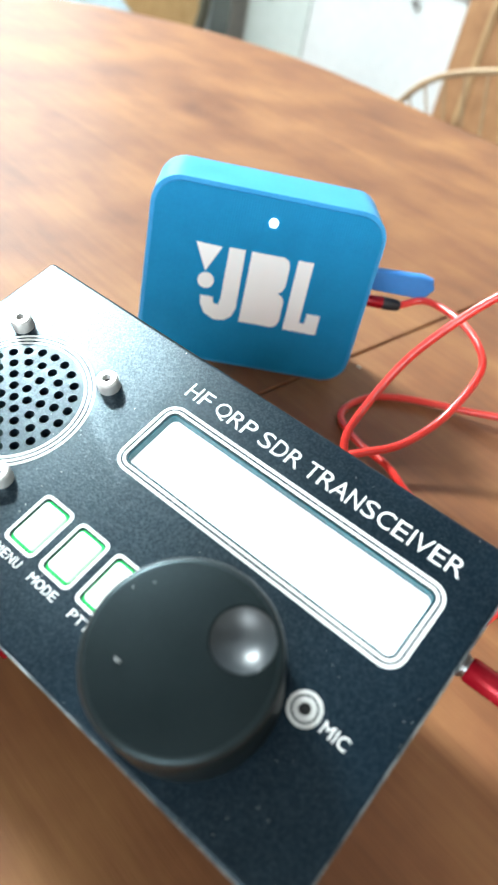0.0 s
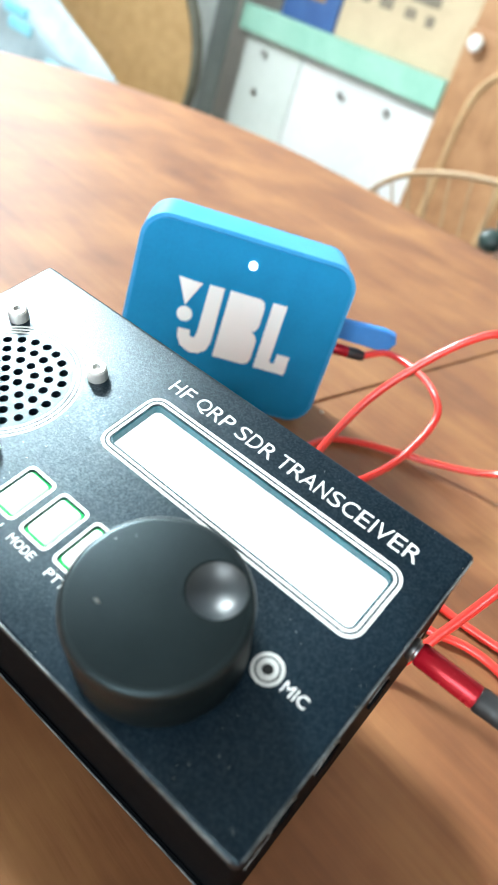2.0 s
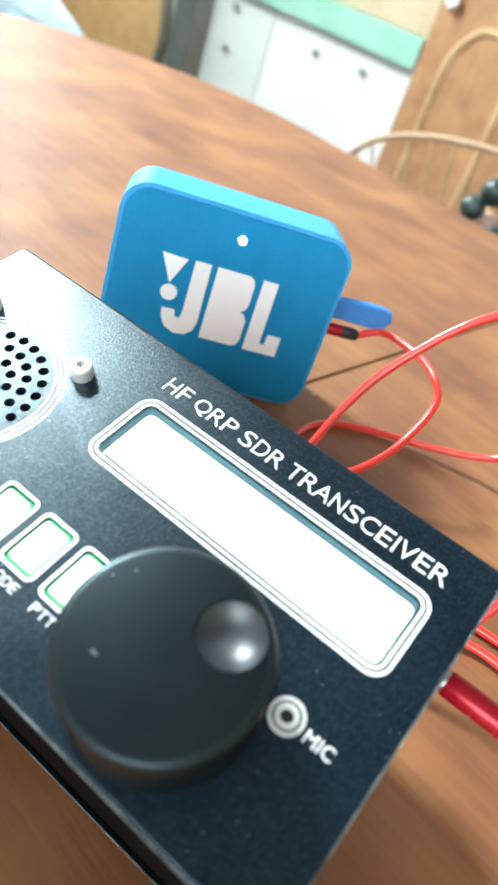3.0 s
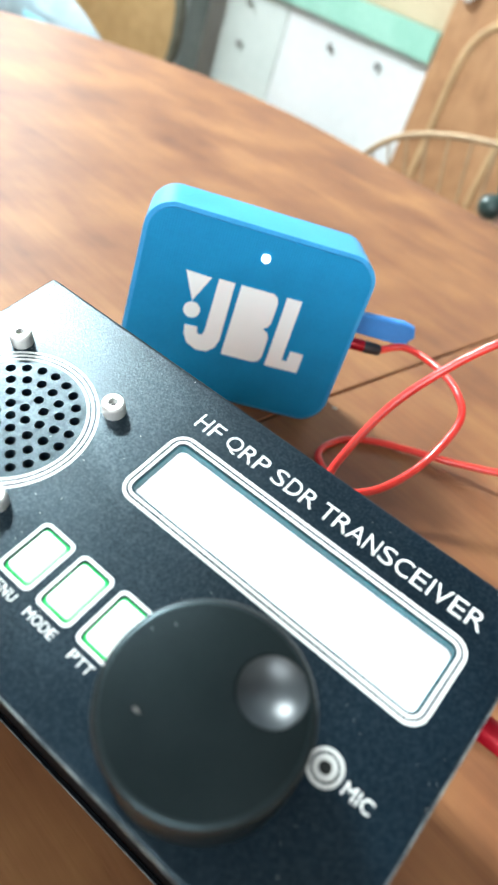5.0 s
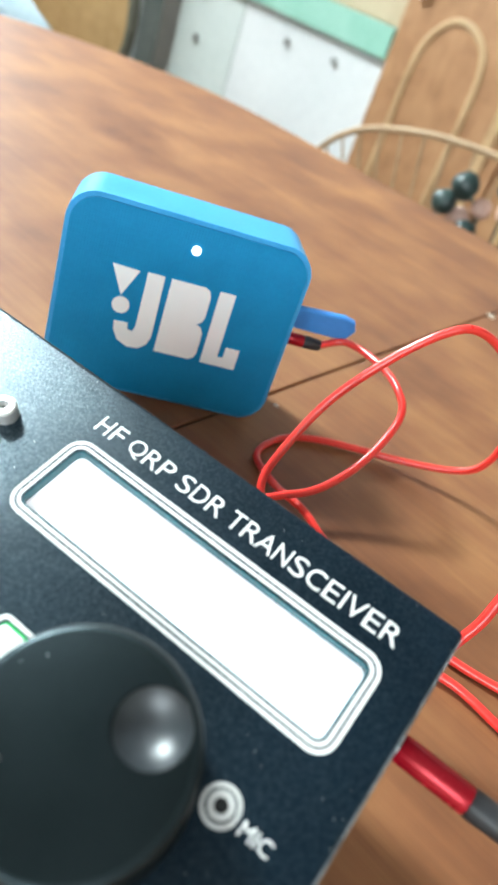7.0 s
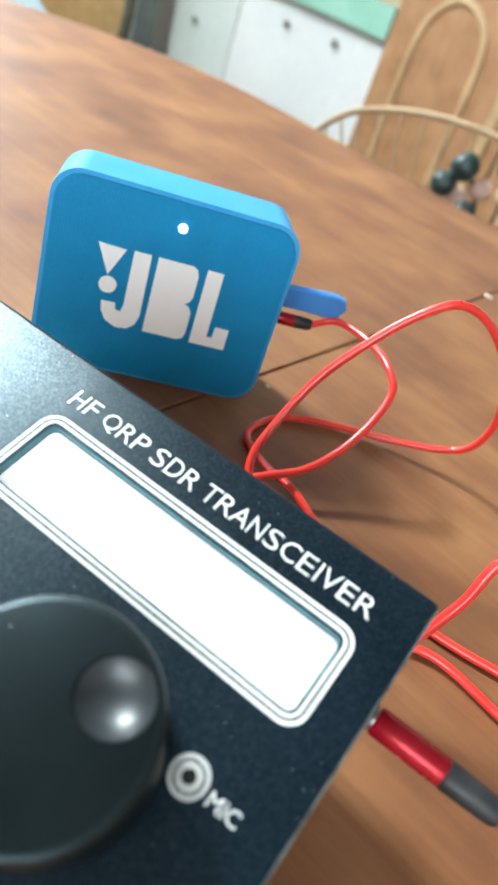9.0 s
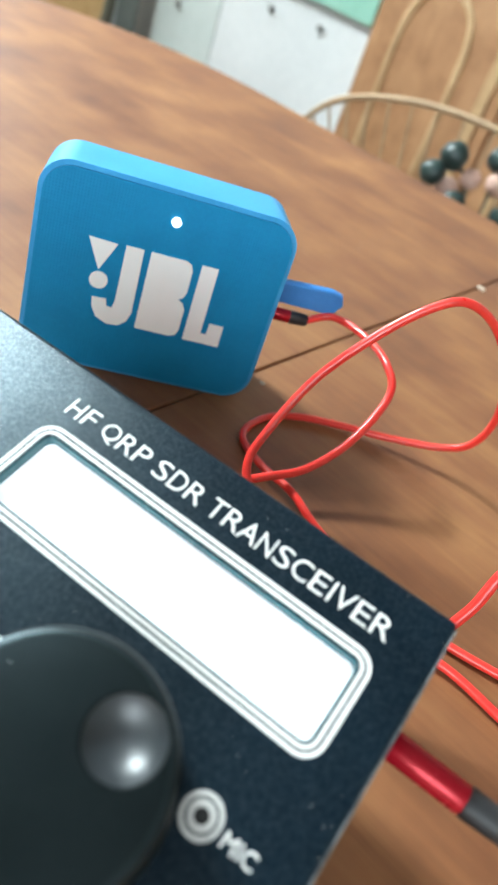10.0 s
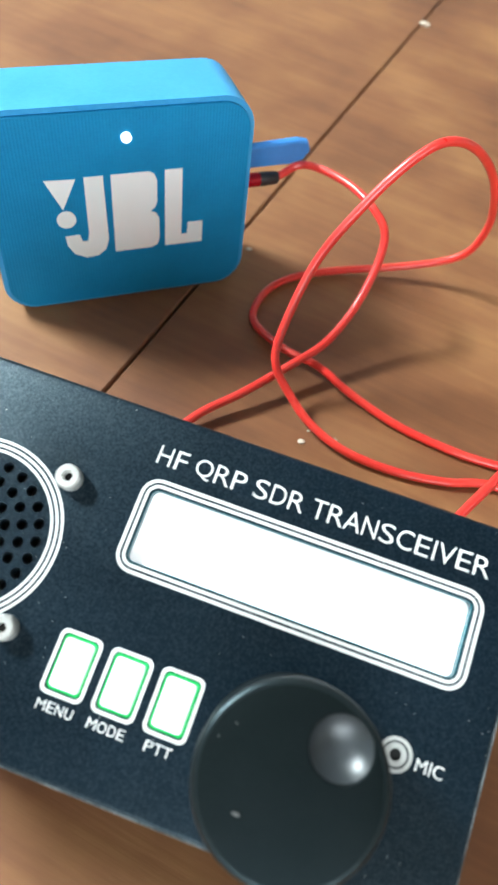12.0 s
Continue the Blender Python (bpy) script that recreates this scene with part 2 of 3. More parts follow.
def speckle(m, scale, low, high):
    """Uneven gloss: fine glinting grains, as of a sprayed powder coat."""
    n, l = m.node_tree.nodes, m.node_tree.links
    at, grain, span = n.new("ShaderNodeTexCoord"), n.new("ShaderNodeTexNoise"), n.new("ShaderNodeMapRange")
    grain.inputs["Scale"].default_value, grain.inputs["Detail"].default_value = scale, 2
    span.inputs["From Min"].default_value, span.inputs["From Max"].default_value = 0.40, 0.68
    span.inputs["To Min"].default_value, span.inputs["To Max"].default_value = low, high
    l.new(at.outputs["Object"], grain.inputs["Vector"])
    l.new(grain.outputs["Fac"], span.inputs["Value"])
    l.new(span.outputs["Result"], n["Principled BSDF"].inputs["Specular IOR Level"])


speckle(BLACK_PAINT, 2300.0, 0.33, 0.72)
weave(BLUE_MESH, 1000.0, 0.28)
dust(BLACK_PAINT, 640.0, 0.065)
dust(KNOB_BLACK, 500.0, 0.05)

# ---- shapes ----


def link(name, bm, mat, parent=None, label="", smooth=False):
    me = bpy.data.meshes.new(name)
    bmesh.ops.recalc_face_normals(bm, faces=bm.faces)
    if smooth:
        for f in bm.faces:
            f.smooth = True
    bm.to_mesh(me)
    bm.free()
    if smooth:
        me.set_sharp_from_angle(angle=radians(38))
    if mat:
        me.materials.append(mat)
    ob = new(name, me)
    ob.parent = parent
    if label:
        ob["label"] = label
    return ob


def part(name, bm, mat, parent, label="", smooth=False):
    return link(name, bm, mat, parent, label, smooth)


def thing(name, m, label, category, group="", kind=""):
    ob = new(name)
    ob.empty_display_size = 0.02
    ob.matrix_world = m
    return tagged(ob, label, category, group, kind)


def box(x0, x1, y0, y1, z0, z1, bevel=0.0, segments=2, bm=None):
    own = bmesh.new()
    bmesh.ops.create_cube(own, size=1, matrix=Matrix.Translation(((x0 + x1) / 2, (y0 + y1) / 2, (z0 + z1) / 2)) @ Matrix.Diagonal((x1 - x0, y1 - y0, z1 - z0, 1)))
    if bevel:
        bmesh.ops.bevel(own, geom=own.edges[:], offset=bevel, segments=segments, profile=0.5, affect="EDGES")
    return own if bm is None else merge(bm, own)


def merge(bm, other, m=None):
    me = bpy.data.meshes.new("part_of")
    other.to_mesh(me)
    other.free()
    if m:
        me.transform(m)
    bm.from_mesh(me)
    bpy.data.meshes.remove(me)
    return bm


def round_rect(x0, x1, y0, y1, r, n=6):
    pts = []
    for cx, cy, a in ((x1 - r, y1 - r, 0), (x0 + r, y1 - r, 90), (x0 + r, y0 + r, 180), (x1 - r, y0 + r, 270)):
        for i in range(n + 1):
            b = radians(a + 90 * i / n)
            pts.append((cx + r * math.cos(b), cy + r * math.sin(b)))
    return pts


def slab(pts, z0, z1, bevel=0.0, segments=2, bm=None):
    """A flat outline drawn out from z0 to z1, its upper and lower edges rounded."""
    own = bmesh.new()
    lo = [own.verts.new((x, y, z0)) for x, y in pts]
    hi = [own.verts.new((x, y, z1)) for x, y in pts]
    own.faces.new(lo[::-1])
    own.faces.new(hi)
    k = len(pts)
    for i in range(k):
        own.faces.new((lo[i], lo[(i + 1) % k], hi[(i + 1) % k], hi[i]))
    if bevel:
        rim = [e for e in own.edges if abs(e.verts[0].co.z - e.verts[1].co.z) < 1e-7]
        bmesh.ops.bevel(own, geom=rim, offset=bevel, segments=segments, profile=0.5, affect="EDGES")
    return own if bm is None else merge(bm, own)


def band(outer, inner, z0, z1):
    """A flat ring between two outlines of as many corners."""
    bm = bmesh.new()
    rows = [[bm.verts.new((x, y, z)) for x, y in pts] for pts, z in ((outer, z0), (outer, z1), (inner, z1), (inner, z0))]
    k = len(outer)
    for a, b in ((0, 1), (1, 2), (2, 3), (3, 0)):
        for i in range(k):
            bm.faces.new((rows[a][i], rows[a][(i + 1) % k], rows[b][(i + 1) % k], rows[b][i]))
    return bm


def ring_pts(cx, cy, r, n=48):
    return [(cx + r * math.cos(2 * math.pi * i / n), cy + r * math.sin(2 * math.pi * i / n)) for i in range(n)]


def lathe(profile, n=32, m=None):
    """A body turned about z from (radius, height) pairs."""
    bm = bmesh.new()
    rows = []
    for r, z in profile:
        rows.append([bm.verts.new((r * math.cos(2 * math.pi * i / n), r * math.sin(2 * math.pi * i / n), z)) for i in range(n)])
    for a, b in zip(rows, rows[1:]):
        for i in range(n):
            bm.faces.new((a[i], a[(i + 1) % n], b[(i + 1) % n], b[i]))
    bm.faces.new(rows[0][::-1])
    bm.faces.new(rows[-1])
    if m:
        bm.transform(m)
    return bm


def spline(pts, steps=8):
    """A smooth line through the points."""
    p = [Vector(q) for q in pts]
    p = [2 * p[0] - p[1]] + p + [2 * p[-1] - p[-2]]
    out = []
    for i in range(1, len(p) - 2):
        for s in range(steps):
            t = s / steps
            out.append(0.5 * (2 * p[i] + (p[i + 1] - p[i - 1]) * t + (2 * p[i - 1] - 5 * p[i] + 4 * p[i + 1] - p[i + 2]) * t * t
                              + (3 * p[i] - p[i - 1] - 3 * p[i + 1] + p[i + 2]) * t ** 3))
    return out + [p[-2]]


def tube(pts, r, n=10, bm=None):
    bm = bm or bmesh.new()
    side, rows = None, []
    for i, q in enumerate(pts):
        d = (Vector(pts[min(i + 1, len(pts) - 1)]) - Vector(pts[max(i - 1, 0)])).normalized()
        side = (side - d * side.dot(d)).normalized() if side else d.orthogonal().normalized()
        up = d.cross(side)
        rr = r(i / (len(pts) - 1)) if callable(r) else r
        rows.append([bm.verts.new(Vector(q) + rr * (math.cos(2 * math.pi * k / n) * side + math.sin(2 * math.pi * k / n) * up)) for k in range(n)])
    for a, b in zip(rows, rows[1:]):
        for k in range(n):
            bm.faces.new((a[k], a[(k + 1) % n], b[(k + 1) % n], b[k]))
    bm.faces.new(rows[0][::-1])
    bm.faces.new(rows[-1])
    return bm


def cut(bm, tool):
    """bm with the closed bodies of tool taken out of it."""
    obs = []
    for b in (bm, tool):
        bmesh.ops.recalc_face_normals(b, faces=b.faces)
        me = bpy.data.meshes.new("work")
        b.to_mesh(me)
        b.free()
        obs.append(new("work", me))
    mod = obs[0].modifiers.new("cut", "BOOLEAN")
    mod.operation, mod.solver, mod.object = "DIFFERENCE", "EXACT", obs[1]
    bpy.context.view_layer.update()
    got = bpy.data.meshes.new_from_object(obs[0].evaluated_get(bpy.context.evaluated_depsgraph_get()))
    out = bmesh.new()
    out.from_mesh(got)
    for o in obs:
        me = o.data
        bpy.data.objects.remove(o)
        bpy.data.meshes.remove(me)
    bpy.data.meshes.remove(got)
    return out


def words(text, x0, x1, y0, y1, z, depth=0.00008, bold=0.0):
    """Printed words that fill the given rectangle."""
    cu = bpy.data.curves.new("words", "FONT")
    cu.body, cu.extrude, cu.offset, cu.resolution_u = text, 0.001, bold, 4
    ob = new("words", cu)
    bpy.context.view_layer.update()
    me = bpy.data.meshes.new_from_object(ob.evaluated_get(bpy.context.evaluated_depsgraph_get()))
    bpy.data.objects.remove(ob)
    bpy.data.curves.remove(cu)
    co = np.array([v.co[:] for v in me.vertices])
    lo, hi = co.min(0), co.max(0)
    for v in me.vertices:
        v.co = (x0 + (v.co.x - lo[0]) / (hi[0] - lo[0]) * (x1 - x0), y0 + (v.co.y - lo[1]) / (hi[1] - lo[1]) * (y1 - y0),
                z + (depth if v.co.z > 0 else -0.0002))
    bm = bmesh.new()
    bm.from_mesh(me)
    bpy.data.meshes.remove(me)
    return bm


WIDE = {" ": (278, 0, 0), "H": (722, 79, 642), "F": (611, 82, 565), "Q": (778, 43, 741), "R": (722, 79, 707), "P": (667, 77, 624), "S": (667, 45, 614), "D": (722, 77, 674),
        "T": (611, 21, 589), "A": (667, 0, 667), "N": (722, 76, 640), "C": (722, 50, 681), "E": (667, 79, 619), "I": (278, 93, 187), "V": (667, 4, 661), "M": (833, 74, 757),
        "O": (778, 48, 730), "U": (722, 79, 642)}


def lettering(text, x0, x1, y0, y1, z, bold=0.0):
    """Printed capitals, each set to the widths of a plain sans-serif face."""
    pen, spans = 0, []
    for ch in text:
        spans.append((ch, pen + WIDE[ch][1], pen + WIDE[ch][2]))
        pen += WIDE[ch][0]
    first, last = spans[0][1], spans[-1][2]
    bm = bmesh.new()
    for ch, a, b in spans:
        if ch != " ":
            low = y0 - (y1 - y0) * (0.075 if ch == "Q" else 0.0)
            merge(bm, words(ch, x0 + (x1 - x0) * (a - first) / (last - first), x0 + (x1 - x0) * (b - first) / (last - first), low, y1, z, bold=bold))
    return bm


# ---- the room ----
FLOOR_Z, CEIL_Z = -0.75, 1.75


def wall(name, x0, x1, y0, y1, holes=()):
    bm = box(x0, x1, y0, y1, FLOOR_Z, CEIL_Z)
    if holes:
        tool = bmesh.new()
        for h in holes:
            box(*h, bm=tool)
        bm = cut(bm, tool)
    ob = tagged(link(name, bm, WALL_PAINT), "plain cream painted room wall", "wall", kind="structure")
    ob.matrix_world = ROOM
    return ob


wall("wall_north", -3.1, 2.4, 2.35, 2.47, [(-2.15, 0.45, 2.2, 2.6, 0.62, 1.55)])
wall("wall_west", -3.1, -2.98, -2.3, 2.348, [(-3.2, -2.9, 0.15, 1.95, 0.30, 1.50)])
wall("wall_east", 2.28, 2.4, -2.3, 2.348)
wall("wall_south", -2.978, 2.278, -2.3, -2.18, [(0.02, 1.88, -2.4, -2.1, 0.24, 1.56)])
# The ceiling is added to close the room and shape its light.
for nm, z0, z1, mat, lab, cat in (("floor", FLOOR_Z - 0.1, FLOOR_Z - 0.001, FLOOR_TILE, "brown tiled room floor under the table", "floor"),
                                  ("ceiling", CEIL_Z + 0.001, CEIL_Z + 0.1, CEILING_PAINT, "plain unseen room ceiling, grey to limit bounce light", "ceiling")):
    tagged(link(nm, box(-3.1, 2.4, -2.3, 2.47, z0, z1), mat), lab, cat, kind="structure").matrix_world = ROOM


def window(name, m, x0, x1, y, z0, z1):
    w = thing(name, m, "unseen white framed window with two panes, added for a fill light", "window", kind="structure")
    mid = (x0 + x1) / 2 - 0.02
    for x in (x0 + 0.002, mid, x1 - 0.042):
        part("window_frame", box(x, x + 0.04, y - 0.02, y + 0.02, z0 + 0.002, z1 - 0.002, 0.004), CABINET_WHITE, w)
    for z in (z0 + 0.002, z1 - 0.042):
        part("window_frame", box(x0 + 0.044, x1 - 0.044, y - 0.015, y + 0.015, z, z + 0.04, 0.004), CABINET_WHITE, w)
    for a, b in ((x0 + 0.042, mid), (mid + 0.04, x1 - 0.042)):
        pane = part("pane", box(a, b, y - 0.002, y + 0.002, z0 + 0.042, z1 - 0.042), GLASS, w)
        pane.visible_shadow = False


# None of these windows is seen; they give the area lights an opening.
window("added_window_1", ROOM @ pose(0, 0, 0, 0, 0, 90), 0.15, 1.95, 3.04, 0.30, 1.50)
window("added_window_3", ROOM, -2.15, 0.45, 2.40, 0.62, 1.55)
window("added_window_2", ROOM, 0.02, 1.88, -2.25, 0.24, 1.56)
# Unseen fixture, made up to carry the key light.
lamp = thing("key_lamp", pose(LAMP_AT.x, LAMP_AT.y, LAMP_AT.z), "unseen white lamp hung from the ceiling, added for the key light", "lamp")
part("shade", lathe([(0.38, 0.012), (0.382, 0.02), (0.30, 0.09), (0.08, 0.13), (0.02, 0.14)]), CABINET_WHITE, lamp, "white shade")
part("bulb", lathe([(0.33, 0.0115), (0.33, 0.006), (0.10, 0.004), (0.02, 0.003)]), LAMP_GLOW, lamp, "glowing white diffuser")
part("cord", tube([(0, 0, 0.139), (0, 0, CEIL_Z - LAMP_AT.z)], 0.003, 8), SOFT_BLACK, lamp)

# ---- the table ----
EDGE, LEFT, RIGHT, NEAR, JOINT, THICK = 0.585, -0.75, 0.78, -0.62, -0.0885, 0.028
table = thing("dining_table", ROOM, "large red-brown wooden dining table with rounded corners and a leaf joint", "table")
whole = round_rect(LEFT, RIGHT, NEAR, EDGE, 0.32, 20)
left_leaf = [p for p in whole if p[0] < JOINT]
right_leaf = [p for p in whole if p[0] > JOINT]
i = next(k for k in range(len(whole)) if whole[k][0] < JOINT)
left_leaf = [(JOINT - 0.0005, EDGE)] + left_leaf + [(JOINT - 0.0005, NEAR)]
k = next(k for k in range(len(whole) - 1) if whole[k][0] < JOINT < whole[k + 1][0])
right_leaf = [(JOINT + 0.0005, NEAR)] + whole[k + 1:] + whole[:i] + [(JOINT + 0.0005, EDGE)]
for leaf in (left_leaf, right_leaf):
    part("table_leaf", slab(leaf, -THICK, 0.0, 0.0006, 1), TABLE_WOOD, table)
for x in (LEFT + 0.2, RIGHT - 0.26):
    for y in (NEAR + 0.2, EDGE - 0.26):
        part("leg", box(x, x + 0.06, y, y + 0.06, FLOOR_Z, -THICK, 0.006), TABLE_WOOD, table)
for y in (NEAR + 0.21, EDGE - 0.23):
    part("apron", box(LEFT + 0.262, RIGHT - 0.262, y, y + 0.02, -THICK - 0.08, -THICK), TABLE_WOOD, table)

# ---- the transceiver ----
TILT, RL, RR, RD, RH = 20.36, -0.0845, 0.0428, 0.0692, 0.0528
radio = thing("radio_transceiver", pose(0, 0, 0, TILT, 0, 0),
              "small black metal radio with a lit white display, tilted up", "radio")
PLATE = 0.0036
GX, GY = -0.0590, 0.0361                       # the loudspeaker grille's middle
body = box(RL + 0.0005, RR - 0.0005, 0.0005, RD - 0.0005, 0.0, RH - PLATE, 0.0008)
part("body", body, BLACK_SIDE, radio, "glossy black metal case")
plate = slab(round_rect(RL, RR, 0, RD, 0.0012, 4), RH - PLATE, RH, 0.0009, 4)
tool = bmesh.new()
WX0, WX1, WY0, WY1 = -0.0294, 0.0337, 0.0400, 0.0545
slab(round_rect(WX0, WX1, WY0, WY1, 0.0016, 4), RH - 0.006, RH + 0.002, bm=tool)
HOLES = [(GX, GY)]
for ring in range(1, 5):
    for k in range(6 * ring):
        a = 2 * math.pi * (k + 0.35 * ring) / (6 * ring)
        HOLES.append((GX + 0.0032 * ring * math.cos(a), GY + 0.0032 * ring * math.sin(a)))
for x, y in HOLES:
    slab(ring_pts(x, y, 0.00105, 14), RH - 0.006, RH + 0.002, bm=tool)
BUTTONS = [(-0.0310, "MENU", 0.0034), (-0.0212, "MODE", 0.0035), (-0.0114, "PTT", 0.0025)]
KY = 0.0195
for x, _, _ in BUTTONS:
    slab(round_rect(x - 0.0033, x + 0.0033, KY - 0.0050, KY + 0.0050, 0.0009, 4), RH - 0.006, RH + 0.002, bm=tool)
JX, JY = 0.0274, 0.0250
slab(ring_pts(JX, JY, 0.0021, 24), RH - 0.006, RH + 0.002, bm=tool)
part("face_plate", cut(plate, tool), BLACK_PAINT, radio, "black powder-coated front panel with white print", True)
EDGE_METAL = material("worn_edge_metal", (0.10, 0.12, 0.13), (0.30, 0.33, 0.34), 260, 0.32, 0.7, spread=(0.42, 0.58))
for run in ([(RR - 0.00012, 0.0014 + (RD - 0.0028) * q / 12, RH - 0.00042) for q in range(13)], [(RL + 0.0014 + (RR - RL - 0.0028) * q / 12, 0.00012, RH - 0.00042) for q in range(13)]):
    part("worn_edge", tube(run, 0.00024, 6), EDGE_METAL, radio, "worn bright panel edge", True)
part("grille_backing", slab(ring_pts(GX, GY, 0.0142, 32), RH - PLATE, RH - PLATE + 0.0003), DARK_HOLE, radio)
display = part("display", slab(round_rect(WX0 + 0.0001, WX1 - 0.0001, WY0 + 0.0001, WY1 - 0.0001, 0.0015, 4), RH - PLATE, RH - PLATE + 0.0013), SCREEN, radio, "lit blank white display")
# Window walls lined in teal: the glass's reflection put in as colour.
part("reflection_liner", band(round_rect(WX0 + 0.00002, WX1 - 0.00002, WY0 + 0.00002, WY1 - 0.00002, 0.0016, 4),
                   round_rect(WX0 + 0.00025, WX1 - 0.00025, WY0 + 0.00025, WY1 - 0.00025, 0.0014, 4), RH - PLATE + 0.0013, RH - 0.0002), SCREEN_REFLECTION, display, "liner tinted with the display glass's teal reflection")
for d0, d1 in ((0.0, 0.00065), (0.00110, 0.00170)):
    o = round_rect(-0.0314 + d0, 0.0357 - d0, 0.0380 + d0, 0.0565 - d0, 0.0036 - d0, 6)
    q = round_rect(-0.0314 + d1, 0.0357 - d1, 0.0380 + d1, 0.0565 - d1, 0.0036 - d1, 6)
    part("display_border", band(o, q, RH - 0.0002, RH + 0.00006), PRINT_WHITE, radio)
for r in (0.0175, 0.0165, 0.0155):
    part("grille_ring", band(ring_pts(GX, GY, r, 64), ring_pts(GX, GY, r - 0.00055, 64), RH - 0.0002, RH + 0.00006), PRINT_WHITE, radio)
part("printed_name", lettering("HF QRP SDR TRANSCEIVER", -0.0308, 0.0349, 0.0592, 0.0629, RH, -0.006), PRINT_WHITE, radio)
for x, text, half in BUTTONS:
    key = part("key", slab(round_rect(x - 0.0028, x + 0.0028, KY - 0.0044, KY + 0.0044, 0.0008, 4), RH - PLATE, RH + 0.0002, 0.0003), KEY_WHITE, radio, "white backlit key")
    # Glowing ring added in the gap, in place of the green LED's light.
    part("key_glow", band(round_rect(x - 0.00325, x + 0.00325, KY - 0.00495, KY + 0.00495, 0.0009, 4), round_rect(x - 0.0028, x + 0.0028, KY - 0.0044, KY + 0.0044, 0.0008, 4),
                        RH - PLATE, RH - 0.0008), KEY_GREEN, key, "green lit gap")
    part("key_border", band(round_rect(x - 0.0041, x + 0.0041, KY - 0.0058, KY + 0.0058, 0.0014, 4), round_rect(x - 0.00345, x + 0.00345, KY - 0.00515, KY + 0.00515, 0.0010, 4),
                            RH - 0.0002, RH + 0.00006), PRINT_WHITE, radio)
    part("key_caption", lettering(text, x - half, x + half, 0.0109, 0.0127, RH), PRINT_WHITE, radio)
part("jack_ring", band(ring_pts(JX, JY, 0.0030), ring_pts(JX, JY, 0.0023), RH - 0.0002, RH + 0.00006), PALE_NICKEL, radio)
jack = part("mic_jack", band(ring_pts(JX, JY, 0.00195), ring_pts(JX, JY, 0.00105), RH - 0.0004, RH + 0.0002), PALE_NICKEL, radio, "round nickel socket")
# Dark disc replaces the shade of a deep hole.
part("jack_hole", slab(ring_pts(JX, JY, 0.00110, 24), RH - 0.0005, RH - 0.0003), DARK_HOLE, jack)
part("jack_caption", lettering("MIC", 0.0311, 0.0360, 0.0236, 0.0258, RH), PRINT_WHITE, radio)
for sx, sy in ((-1, 1), (1, 1), (1, -1), (-1, -1)):
    x, y = GX + sx * 0.0142, GY + sy * 0.0146
    head = lathe([(0.0024, RH - 0.0002), (0.0024, RH + 0.0026), (0.0021, RH + 0.0031), (0.0003, RH + 0.00311)], 28, Matrix.Translation((x, y, 0)))
    hexa = slab([(x + 0.0011 * math.cos(radians(60 * j + 12)), y + 0.0011 * math.sin(radians(60 * j + 12))) for j in range(6)], RH + 0.0017, RH + 0.005)
    screw = part("screw", cut(head, hexa), STEEL, radio, "bright steel socket-head screw")
    # Recess shade put in as a dark disc on its floor.
    part("socket", slab(ring_pts(x, y, 0.0008, 12), RH + 0.0016, RH + 0.00175), DARK_HOLE, screw, "hex socket floor, darkened for its shade")
KX, KYY, KR, KH = 0.0103, 0.0169, 0.0154, 0.0147
knob = lathe([(KR - 0.0004, RH + 0.0006), (KR, RH + 0.0012), (KR, RH + KH - 0.0012), (KR - 0.00009, RH + KH - 0.00074), (KR - 0.00035, RH + KH - 0.00035), (KR - 0.00074, RH + KH - 0.00009), (KR - 0.0012, RH + KH), (0.0008, RH + KH)], 96, Matrix.Translation((KX, KYY, 0)))
tool = bmesh.new()
DX, DY = 0.0161, 0.0242
BR, BD = 0.0064, 0.0028
bmesh.ops.create_uvsphere(tool, u_segments=48, v_segments=32, radius=BR, matrix=Matrix.Translation((DX, DY, RH + KH + BR - BD)))
knob_ob = part("tuning_knob", cut(knob, tool), KNOB_BLACK, radio, "large matt black tuning knob with a finger dimple", True)
rim = bmesh.new()
arcs = [(KR + 0.00003 - 0.00122 * (1 - math.cos(radians(a))), RH + KH + 0.00003 - 0.00122 * (1 - math.sin(radians(a)))) for a in range(0, 91, 15)]
rows = [[rim.verts.new((KX + r * math.cos(2 * math.pi * q / 96), KYY + r * math.sin(2 * math.pi * q / 96), z)) for q in range(96)] for r, z in arcs + [(KR - 0.0012, RH + KH - 0.0012)]]
for a, b in zip(rows, rows[1:] + rows[:1]):
    for q in range(96):
        rim.faces.new((a[q], a[(q + 1) % 96], b[(q + 1) % 96], b[q]))
part("knob_rim", rim, RIM_BLACK, knob_ob, "smooth shiny rounded rim", True)
dish = bmesh.new()
bmesh.ops.create_uvsphere(dish, u_segments=48, v_segments=48, radius=BR - 0.00005, matrix=Matrix.Translation((DX, DY, RH + KH + BR - BD)))
bmesh.ops.delete(dish, geom=[v for v in dish.verts if v.co.z > RH + KH - 0.00015], context="VERTS")
part("finger_dimple", dish, DIMPLE_BLACK, knob_ob, "polished round finger dimple", True)
nick = lathe([(0.00035, 0), (0.00025, 0.0002), (0.0001, 0.00025)], 8, Matrix.Translation((0.0039, 0.0102, RH + KH)) @ Matrix.Diagonal((2.0, 0.8, 1, 1)))
part("nick", nick, NICKEL, knob_ob, "worn light nick")
